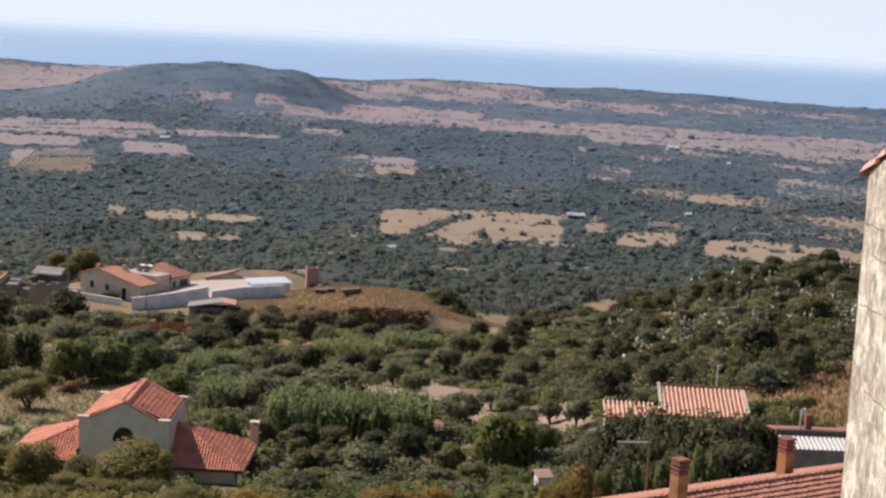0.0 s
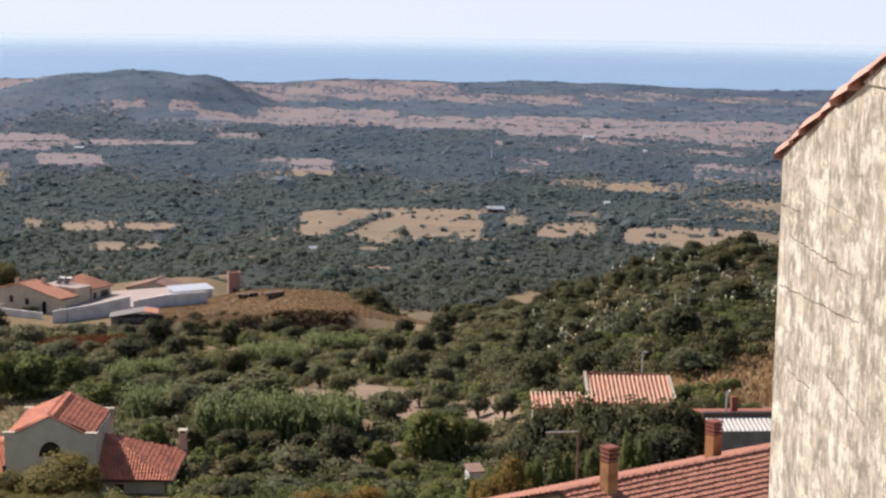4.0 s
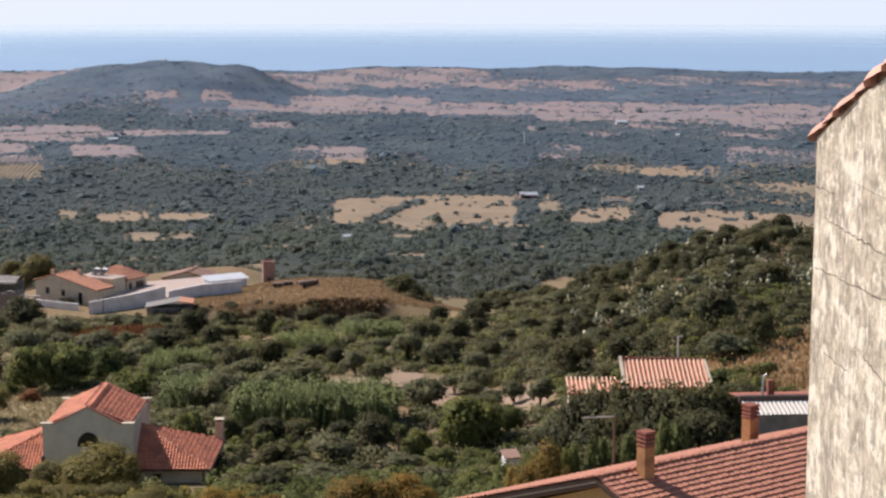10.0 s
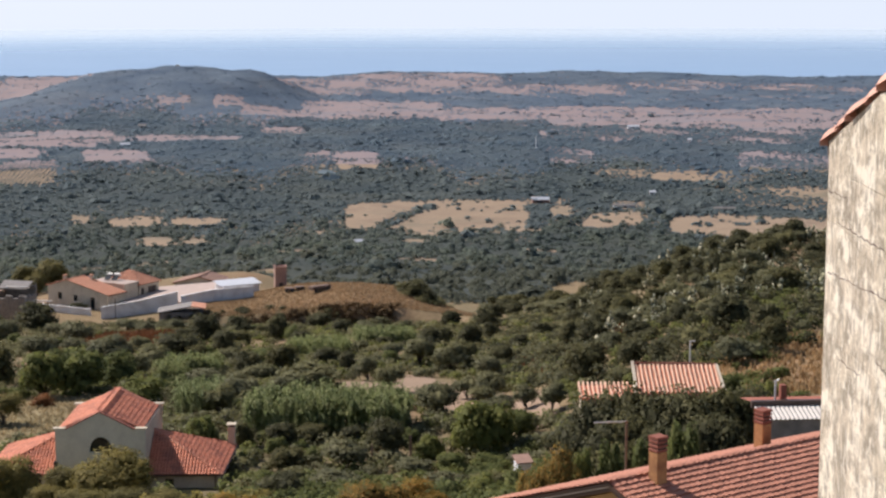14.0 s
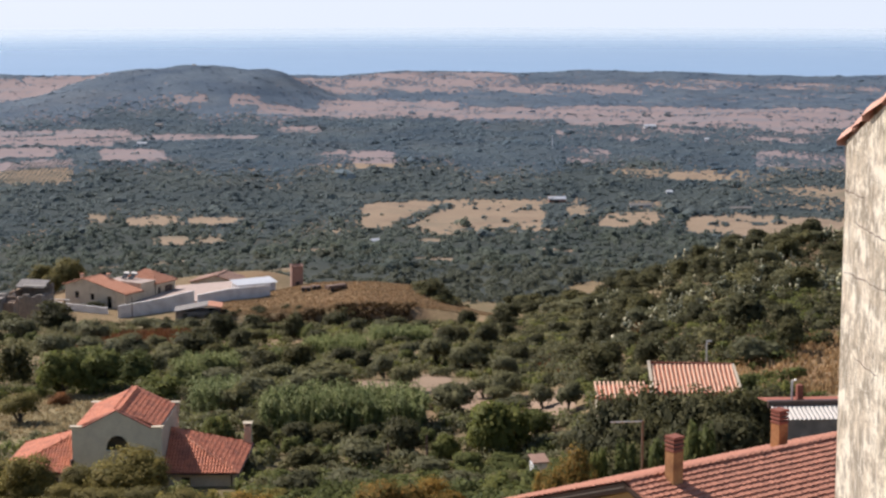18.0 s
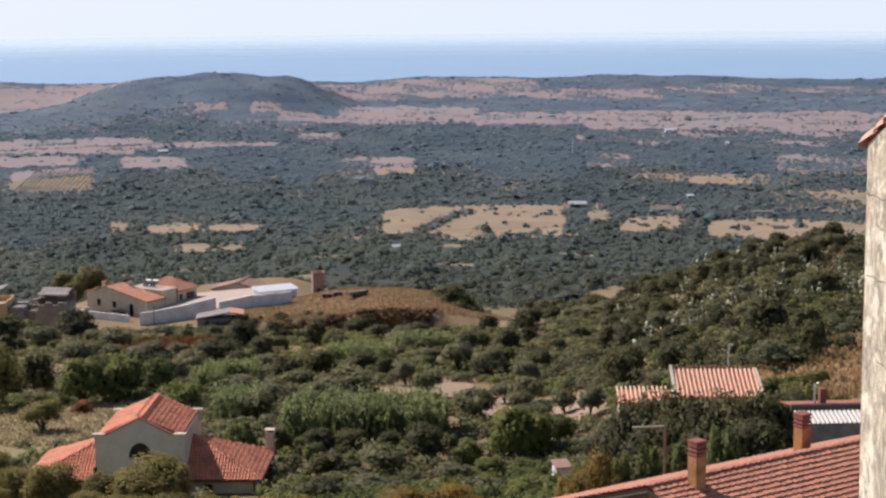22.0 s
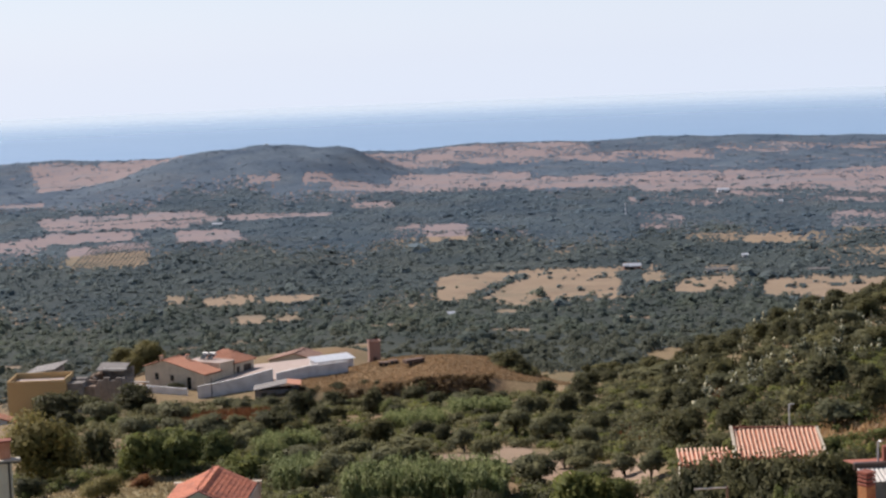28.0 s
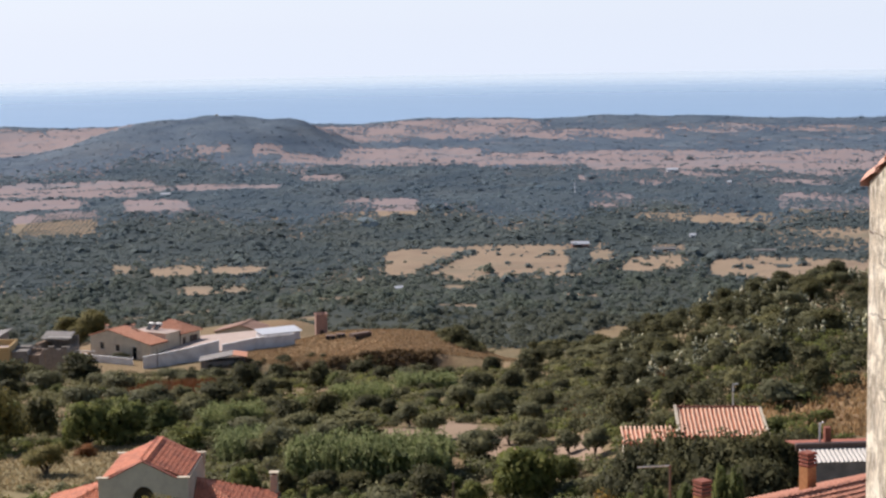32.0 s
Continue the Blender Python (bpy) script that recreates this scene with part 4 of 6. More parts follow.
    part("gutter_end", tube([(0.02, 0.06, h0 - 0.10), (6.4, 0.06, h0 - 0.10)], 0.05, 10), M["brown"], t, "dark gutter along the eave")
    # fine cracks along two courses
    for z0, y0, y1, rise_ in ((15.87, -0.02, -0.5, 0.02), (15.73, -0.28, -1.75, 0.02), (15.43, -0.05, -1.9, 0.13), (15.2, -1.3, -2.1, -0.05), (15.02, -0.4, -0.95, 0.03)):
        n_ = int(abs(y1 - y0) / 0.05) + 2
        low, high = [], []
        for k in range(n_):
            y_, z_, w_ = y0 + (y1 - y0) * k / (n_ - 1), z0 + rise_ * k / (n_ - 1) + rng.uniform(-0.008, 0.008), rng.uniform(0.001, 0.004)
            low.append((0.0075, y_, z_ - w_))
            high.append((0.0075, y_, z_ + w_))
        part("crack", solid(low + high[::-1], (0.02, 0, 0)), M["soot"], t, "thin dark crack in the render")


# ---- house below the viewpoint with a broad tiled roof ----
def roof_house():
    pitch = math.tan(radians(19.5))
    t = thing("tiled_house", 4.28, 45.0, 107.5, 35.16, "ochre house with a broad clay-tiled gable roof and two terracotta chimneys", "house")
    # local: x along the ridge, y up behind it, z up; ridge at 9.56
    H, L, W = 9.56, 15.0, 8.2
    out = [(-W, 0.0), (W, 0.0), (W, H - W * pitch - 0.3), (0, H - 0.3), (-W, H - W * pitch - 0.3)]
    bm = solid([(0.5, -a * 0.93, b) for a, b in out], (0.3, 0, 0))
    part("gable_wall", bm, M["ochre"], t, "ochre rendered gable wall")
    part("back_wall", solid([(L - 0.3, -a * 0.93, b) for a, b in out], (0.3, 0, 0)), M["ochre"], t)
    for s in (-1, 1):
        part("side_wall", block(0.8, L - 0.3, s * W * 0.93 - 0.15, s * W * 0.93 + 0.15, 0, H - W * pitch + 0.1, 0), M["ochre"], t)
        # slope deck and the stepped fascia boards of the rake
        part("roof_deck", solid([(0.02, 0, H - 0.1), (L, 0, H - 0.1), (L, s * W, H - W * pitch - 0.1), (0.02, s * W, H - W * pitch - 0.1)], (0, 0, 0.08)), M["tile"], t)
        part("bargeboard", solid([(-0.06, 0, H - 0.02), (-0.06, s * W, H - W * pitch - 0.02), (-0.06, s * W, H - W * pitch - 0.12), (-0.06, 0, H - 0.12)], (0.08, 0, 0)), M["brown"], t, "dark brown verge board")
        part("bargeboard", solid([(0.02, 0, H - 0.125), (0.02, s * W, H - W * pitch - 0.125), (0.02, s * W, H - W * pitch - 0.155), (0.02, 0, H - 0.155)], (0.1, 0, 0)), M["white"], t, "pale verge strip")
        part("bargeboard", solid([(0.05, 0, H - 0.16), (0.05, s * W, H - W * pitch - 0.16), (0.05, s * W, H - W * pitch - 0.27), (0.05, 0, H - 0.27)], (0.1, 0, 0)), M["brown"], t, "dark brown verge board")
        part("soffit", solid([(0.15, 0, H - 0.26), (0.15, s * W, H - W * pitch - 0.26), (0.15, s * W, H - W * pitch - 0.29), (0.15, 0, H - 0.29)], (0.36, 0, 0)), M["wood"], t)
    tmpl = roll_tile(0.21, 0.215, 0.02, 0.05)
    up_len = W / math.cos(radians(19.5))
    tiled("roof_tiles", [(-0.05, -W, H - W * pitch), (L, -W, H - W * pitch), (L, 0, H), (-0.05, 0, H)], tmpl, 0.21, 0.215, M["tile_near"], t, "clay tiles laid in courses",
          single=lambda u, v: (v > up_len - 0.215 * 8.2) & (u < 7.9))
    tiled("roof_tiles", [(L, W, H - W * pitch), (-0.05, W, H - W * pitch), (-0.05, 0, H), (L, 0, H)], tmpl, 0.21, 0.215, M["tile_near"], t)
    rng = random.Random(4)
    rv, rf = barrel(0.26, 0.42, 0.07, 0.014, 8)
    base = None
    for k in range(int(L / 0.38)):
        if base is None:
            base = smooth_shade(link("ridge_tile", rv, rf, M["tile_near"], t))
            ob = base
        else:
            ob = new("ridge_tile", base.data)
            ob.parent = t
        ob.matrix_local = Matrix.Translation((0.38 * k - 0.04, rng.uniform(-0.01, 0.01), H + 0.015)) @ Euler((0, radians(rng.uniform(-1, 1)), radians(-90 + rng.uniform(-1.5, 1.5)))).to_matrix().to_4x4() @ Matrix.Diagonal((1, -1, 1, 1))
    for s in (-1,):
        for k in range(int(up_len / 0.38)):
            ob = new("verge_cap", base.data)
            ob.parent = t
            ang = radians(19.5)
            ob.matrix_local = Matrix.Translation((0.03, s * (0.05 + 0.38 * k) * math.cos(ang), H - 0.38 * k * math.sin(ang) + 0.0)) @ Euler((ang * (1 if s < 0 else -1), 0, 0 if s < 0 else math.pi)).to_matrix().to_4x4() @ Matrix.Diagonal((0.75, 1, 0.6, 1))
    chimney(t, 1.30, -0.42, H - 0.5, H + 1.16, 0.35, M["chimney"], M["tile_dark"], 3)
    chimney(t, 7.1, 1.5, H - 1.3, H + 0.68, 0.36, M["chimney"], M["tile_dark"], 3)


# ---- grey house with two hipped wings ----
def left_house():
    t = thing("gabled_house", -25.0, 125.0, 93.0, 0, "grey rendered house with stepped gable and red tiled wings", "house")
    outline = [(-3.25, -1.6), (3.25, -1.6), (3.25, 5.0), (2.55, 5.0), (0, 6.28), (-2.55, 5.0), (-3.25, 5.0)]
    part("front_wall", pierced(outline, 0, 0.35, [("arch", 0.05, 3.3, 1.72, 1.12)]), M["grey"], t, "grey-green rendered gable front")
    w = part("lunette_window", merge(arch(0.05, 3.3, 1.72, 1.12, 0.16, 0.03), block(0.02, 0.08, 0.12, 0.16, 3.3, 4.4, 0)), M["glass"], t, "dark half-round window")
    part("window_sill", block(-0.95, 1.05, -0.06, 0.16, 3.22, 3.297, 0.01), M["grey"], w)
    part("rear_wall", solid([(a, 7.65, b) for a, b in outline], (0, 0.35, 0)), M["stucco"], t)
    for s in (-1, 1):
        part("side_wall", block(min(s * 3.2, s * 2.9), max(s * 3.2, s * 2.9), 0.35, 7.65, -1.6, 4.85, 0), M["stucco"], t)
        part("parapet_end", block(min(s * 2.7, s * 3.3), max(s * 2.7, s * 3.3), 7.55, 8.1, 4.2, 5.06, 0.02), M["stucco"], t)
        for y0, y1 in ((-0.07, 0.42), (7.58, 8.07)):
            pts = [(s * 2.5, y0, 4.97), (0, y0, 6.25), (0, y0, 6.32), (s * 2.52, y0, 5.04)]
            part("coping", solid(pts, (0, y1 - y0, 0)), M["tile_dark"], t, "thin clay coping on the gable")
            part("shoulder_slab", block(min(s * 2.5, s * 3.42), max(s * 2.5, s * 3.42), y0, y1, 5.003, 5.09, 0.015), M["stucco"], t, "pale shoulder slab")
        eave = [(s * 3.05, 0.4, 4.9), (s * 3.05, 7.6, 4.9), (0, 7.6, 6.2), (0, 0.4, 6.2)]
        part("roof_deck", solid(eave, (0, 0, -0.12)), M["tile_dark"], t)
        tiled("roof_tiles", eave if s > 0 else [eave[1], eave[0], eave[3], eave[2]], barrel(0.23, 0.36, 0.07, 0.02, 5), 0.235, 0.36, M["tile_red"], t)
    part("ridge", tube([(0, 0.4, 6.24), (0, 7.6, 6.24)], 0.11, 8), M["tile_red"], t)
    for s in (-1, 1):
        fx, bx, ap = 8.75 * s, 8.8 * s, (3.2 * s, 4.55, 3.85)
        f0, f1, b1, b0 = (3.2 * s, 0.4, 1.5), (fx, 0.4, 1.5), (bx, 8.9, 1.5), (3.2 * s, 8.9, 1.5)
        for tri in ((f0, f1, ap), (f1, b1, ap), (b1, b0, ap)):
            face = tri if s > 0 else (tri[1], tri[0], tri[2])
            part("roof_deck", solid(face, (0, 0, -0.13)), M["tile_dark"], t)
            tiled("roof_tiles", face, barrel(0.23, 0.36, 0.07, 0.02, 5), 0.235, 0.36, M["tile_red"], t)
        part("hip_cap", tube([f1, ap], 0.09, 7), M["tile_soft"], t, "row of pale hip tiles")
        part("hip_cap", tube([b1, ap], 0.10, 7), M["tile_red"], t)
        xs = sorted((3.2 * s, 8.35 * s))
        win = (4.5 * s, 5.15 * s)
        part("wing_wall", pierced([(xs[0], -1.6), (xs[1], -1.6), (xs[1], 1.37), (xs[0], 1.37)], 0.75, 0.3, [("box", min(win), max(win), -0.2, 1.1)]), M["stucco"], t)
        window(t, min(win), max(win), -0.2, 1.1, 0.75, M["brown"])
        part("wing_side", block(min(8.35 * s, 8.05 * s), max(8.35 * s, 8.05 * s), 1.05, 8.5, -1.6, 1.37, 0), M["stucco"], t)
        part("wing_back", block(xs[0], xs[1], 8.5, 8.75, -1.6, 1.37, 0), M["stucco"], t)
        part("gutter", tube([(3.3 * s, 0.32, 1.46), (8.8 * s, 0.32, 1.46), (8.88 * s, 8.9, 1.46)], 0.06, 8), M["brown"], t, "dark roof gutter")
        for px_, py_ in ((8.2 * s, 0.66), (8.44 * s, 2.4), (8.44 * s, 5.6)):
            part("downpipe", tube([(px_, py_, -1.6), (px_, py_, 1.44)], 0.05, 8), M["brown"], t, "dark downpipe")
    c = part("chimney", block(8.2, 8.75, 8.3, 8.85, 0.8, 3.05, 0.015), M["stucco"], t)
    part("cap_slab", block(8.1, 8.85, 8.2, 8.95, 3.2, 3.27, 0.015), M["stucco"], c)
    part("cap_core", block(8.28, 8.67, 8.38, 8.77, 3.05, 3.2, 0), M["soot"], c)
    lamp = tagged(part("wall_lantern", merge(tube([(-28.2, 124.97, 95.6), (-28.2, 124.7, 95.75)], 0.03), block(-28.33, -28.07, 124.55, 124.8, 95.3, 95.72, 0.03)), M["iron"]), "black iron lantern on the house front", "lantern")
    return lamp


# ---- small striped-roof outbuilding in front of the hillside ----
def outbuilding():
    t = thing("outbuilding", 10.9, 99.0, 103.0, 0, "small outbuilding with sun-bleached striped tile roofs behind shrubs", "shed")
    part("wall", block(0.1, 4.9, 0.3, 3.0, -1.5, 3.55, 0.03), M["stucco"], t)
    part("wall", block(-3.1, 0.05, 0.3, 2.2, -1.5, 3.2, 0.03), M["stucco"], t)
    roof = [(0.15, 0, 3.74), (5.0, 0, 3.74), (4.92, 3.05, 4.74), (0.15, 3.05, 4.74)]
    part("roof_deck", solid(roof, (0, 0, -0.1)), M["tile_red"], t)
    tiled("roof_tiles", roof, barrel(0.15, 0.45, 0.07, 0.006, 6), 0.255, 0.45, M["tile_bleached"], t, "pale barrel tiles over red channels", seed=8)
    part("verge", solid([(-0.04, -0.05, 3.55), (0.13, -0.05, 3.55), (0.13, 3.05, 4.85), (-0.04, 3.05, 4.85)], (0, 0, 0.13)), M["stucco"], t, "cream plastered verge")
    part("verge", solid([(4.98, -0.02, 3.75), (5.12, -0.02, 3.75), (5.05, 3.05, 4.7), (4.92, 3.05, 4.7)], (0, 0, 0.1)), M["stucco"], t)
    low = [(-3.25, 0.1, 3.42), (-0.1, 0.1, 3.42), (-0.1, 1.95, 3.76), (-3.15, 1.95, 3.76)]
    part("roof_deck", solid(low, (0, 0, -0.1)), M["tile_red"], t)
    tiled("roof_tiles", low, barrel(0.15, 0.45, 0.07, 0.006, 6), 0.255, 0.45, M["tile_bleached"], t, seed=9)
    part("ridge_edge", tube([(0.1, 3.08, 4.84), (3.3, 3.08, 4.80), (4.95, 3.08, 4.76)], 0.07), M["tile_dark"], t)
    a = thing("aerial_mast", 14.88, 106.0, float(ground(14.88, 106)), 0, "pale metal mast with a short top arm behind the outbuilding", "mast")
    z = 108.35 - a.location.z
    part("pole", tube([(0, 0, -0.3), (0, 0, z)], 0.05), M["steel"], a)
    part("arm", tube([(0, 0, z - 0.03), (0.3, 0, z)], 0.045), M["steel"], a)
    b = thing("aerial_mast", 6.27, 60.0, float(ground(6.27, 60)), 0, "thin metal pole with a long horizontal arm", "mast")
    z = 114.9 - b.location.z
    part("pole", tube([(0, 0, -0.3), (0, 0, z + 0.03)], 0.045), M["rusty"], b)
    part("arm", tube([(0.02, 0, z), (-1.13, 0, z - 0.04)], 0.028), M["steel"], b)
    # low sheds half hidden by the gable wall
    c = thing("lean_to", 15.4, 84.0, 105.55, 4, "low sheds with a dark ridge and corrugated pale roof", "shed")
    part("roof_sheet", corrugated(0, 4.5, 0.3, 1.8, 3.32, 3.62, 0.22), M["coping"], c, "pale corrugated roof")
    part("wall", block(0.1, 4.4, 0.5, 1.7, -1, 3.28, 0.02), M["stone_dark"], c)
    part("beam", block(-0.1, 4.6, 1.85, 2.2, 3.5, 3.86, 0.02), M["brown"], c, "dark brown ridge board")
    part("roof_sheet", corrugated(-0.1, 4.6, 2.2, 4.2, 3.8, 3.5, 0.15), M["tile_dark"], c)
    part("flue", tube([(1.25, 2.6, 3.7), (1.25, 2.6, 4.72), (1.42, 2.6, 4.76)], 0.06), M["steel"], c)
    part("chimney", block(1.5, 1.8, 2.5, 2.9, 3.5, 4.5, 0.02), M["tile_dark"], c)


def corrugated(x0, x1, y0, y1, z0, z1, pitch):
    bm = bmesh.new()
    n = int((x1 - x0) / pitch * 4)
    rows = []
    for y, z in ((y0, z0), (y1, z1)):
        rows.append([bm.verts.new((x0 + (x1 - x0) * k / n, y, z + 0.03 * math.sin(k * math.pi / 2))) for k in range(n + 1)])
    for k in range(n):
        bm.faces.new((rows[0][k], rows[0][k + 1], rows[1][k + 1], rows[1][k]))
    ext = bmesh.ops.extrude_face_region(bm, geom=bm.faces[:])
    bmesh.ops.translate(bm, vec=(0, 0, -0.03), verts=[v for v in ext["geom"] if isinstance(v, bmesh.types.BMVert)])
    return bm


# ---- cream villa with its white-walled yard on the shelf ----
def gable_block(t, w, d, eave, ridge, wall_mat, roof_mat, name="house_block", over=0.35):
    """A gabled block: walls, two tiled slopes; gable towards -y; centred on x."""
    out = [(-w / 2, -3), (w / 2, -3), (w / 2, eave), (0, ridge), (-w / 2, eave)]
    body = part(name, solid([(a, 0, b) for a, b in out], (0, d, 0)), wall_mat, t)
    for s in (-1, 1):
        k = (ridge - eave) / (w / 2)
        face = [(s * (w / 2 + over), -over, eave - over * k + 0.05), (s * (w / 2 + over), d + over, eave - over * k + 0.05), (0, d + over, ridge + 0.05), (0, -over, ridge + 0.05)]
        part("roof_deck", solid(face, (0, 0, 0.12)), M["tile_dark"], t)
        face = [(a, b, c + 0.12) for a, b, c in face]
        tiled("roof_tiles", face if s > 0 else [face[1], face[0], face[3], face[2]], barrel(0.44, 0.7, 0.1, 0.03, 4), 0.45, 0.7, roof_mat, t)
    return body


def villa():
    t = thing("villa", -78.65, 374.18, 61.5, -30, "cream villa with shallow terracotta roofs on the shelf", "house")
    a, b, ridge, depth = -8.37, 8.37, -3.0, 5.2
    out = [(a, -3), (b, -3), (b, 2.85), (ridge, 5.2), (a, 3.6)]
    part("front_wall", pierced(out, 0, 0.3, [("box", -5.6, -4.5, 0.9, 2.4), ("box", -1.2, -0.1, 0.8, 2.2), ("box", 3.5, 4.7, -0.6, 2.0)]), M["stucco"], t, "cream gable front")
    for x0, x1, z0, z1 in ((-5.6, -4.5, 0.9, 2.4), (-1.2, -0.1, 0.8, 2.2), (3.5, 4.7, -0.6, 2.0)):
        window(t, x0, x1, z0, z1, 0.0, M["brown"])
    part("side_wall", block(b - 0.3, b, 0.31, depth, -3, 2.8, 0), M["stucco"], t)
    part("side_wall", block(a, a + 0.3, 0.31, depth, -3, 3.5, 0), M["stucco"], t)
    part("back_wall", solid([(x, depth, z) for x, z in out], (0, 0.3, 0)), M["stucco"], t)
    for x0, z0, s in ((b + 0.45, 2.72, 1), (a - 0.4, 3.5, -1)):
        face = [(x0, -0.35, z0 + 0.06), (x0, depth + 0.5, z0 + 0.06), (ridge, depth + 0.5, 5.28), (ridge, -0.35, 5.28)]
        part("roof_deck", solid(face, (0, 0, 0.1)), M["tile_dark"], t)
        face = [(x, y, z + 0.1) for x, y, z in face]
        tiled("roof_tiles", face if s > 0 else [face[1], face[0], face[3], face[2]], barrel(0.3, 0.45, 0.07, 0.02, 4), 0.3, 0.45, M["tile_soft"], t)
    part("ridge", tube([(ridge, -0.35, 5.42), (ridge, depth + 0.5, 5.42)], 0.12, 8), M["tile_soft"], t)
    part("gutter", tube([(b + 0.5, -0.3, 2.7), (b + 0.5, depth + 0.5, 2.7)], 0.07, 7), M["brown"], t)
    # taller block under a flat roof terrace, then a hipped block behind it
    part("terrace_block", block(-1.5, 8.0, 5.75, 10.6, -3, 4.25, 0.05), M["stucco"], t, "cream walls under a flat terrace")
    part("terrace_floor", block(-1.6, 8.15, 5.7, 10.65, 4.253, 4.36, 0.02), M["paving"], t, "pinkish terrace paving")
    part("downpipe", tube([(8.08, 10.4, -1), (8.08, 10.4, 4.2)], 0.06, 6), M["brown"], t, "dark downpipe")
    holes = [("box", 11.3, 12.4, 0.2, 2.6), ("box", 13.7, 16.4, 0.0, 2.7)]
    wall = pierced([(10.7, -3), (17.3, -3), (17.3, 3.55), (10.7, 3.55)], -8.0, 0.3, holes)
    bmesh.ops.rotate(wall, matrix=Matrix.Rotation(radians(90), 3, "Z"), verts=wall.verts)
    part("side_wall", wall, M["stucco"], t, "cream wall of the rear block")
    for x0, x1, z0, z1 in ((11.32, 12.38, 0.2, 2.58), (13.72, 15.0, 0.0, 2.68), (15.1, 16.38, 0.0, 2.68)):
        part("door_panel", block(7.8, 7.86, x0, x1, z0, z1, 0.01), M["brown"], t, "brown shuttered opening")
    part("rear_block", block(-1.4, 7.65, 10.75, 17.3, -3, 3.5, 0.03), M["stucco"], t)
    apex0, apex1 = (2.2, 13.9, 5.75), (4.0, 13.9, 5.75)
    e = [(-1.9, 10.2, 3.55), (8.5, 10.2, 3.55), (8.5, 17.8, 3.55), (-1.9, 17.8, 3.55)]
    for face in ([e[0], e[1], apex1, apex0], [e[1], e[2], apex1], [e[2], e[3], apex0, apex1], [e[3], e[0], apex0]):
        part("roof_deck", solid(face, (0, 0, -0.12)), M["tile_dark"], t)
        tiled("roof_tiles", face, barrel(0.3, 0.45, 0.07, 0.02, 4), 0.3, 0.45, M["tile_soft"], t)
    for x, y in ((1.6, 8.4), (3.2, 8.9)):
        h = thing("solar_heater", *(t.matrix_world @ Vector((x, y, 4.36))), -30, "rooftop solar water heater with tank and panel", "solar heater")
        part("tank", tube([(-0.7, 0.5, 1.2), (0.7, 0.5, 1.2)], 0.32, 12), M["steel"], h)
        part("panel", solid([(-0.7, -0.9, 0.15), (0.7, -0.9, 0.15), (0.7, 0.35, 1.0), (-0.7, 0.35, 1.0)], (0, 0, 0.1)), M["glass"], h)
        for dx in (-0.6, 0.6):
            part("leg", tube([(dx, 0.5, 0), (dx, 0.5, 1.0)], 0.04), M["steel"], h)
    for x, y, z in ((-0.4, 5.0, 4.6), (-3.9, 0.6, 4.9)):
        c = part("chimney", block(x - 0.3, x + 0.3, y - 0.3, y + 0.3, z - 1, z + 1.2, 0.03), M["stucco"], t)
        part("cap_slab", block(x - 0.4, x + 0.4, y - 0.4, y + 0.4, z + 1.2, z + 1.32, 0.02), M["tile_soft"], c)


def run_wall(name, pts, h, thick, mat, label):
    """A yard wall through points (x, y, top), panel by panel."""
    t = thing(name, pts[0][0], pts[0][1], pts[0][2] - h, 0, label, "wall")
    for (x0, y0, z0), (x1, y1, z1) in zip(pts, pts[1:]):
        n = Vector((y1 - y0, x0 - x1, 0)).normalized() * thick
        o = Vector((pts[0][0], pts[0][1], pts[0][2] - h))
        c = [Vector((x0, y0, z0 - h)) - o, Vector((x1, y1, z1 - h)) - o, Vector((x1, y1, z1)) - o, Vector((x0, y0, z0)) - o]
        part("wall_panel", solid(c, -n), mat, t)
        cc = [c[3] + n * 0.15, c[2] + n * 0.15, c[2] + n * 0.15 + Vector((0, 0, 0.1)), c[3] + n * 0.15 + Vector((0, 0, 0.1))]
        part("coping", solid(cc, -n * 1.3), M["white"], t)
    return t


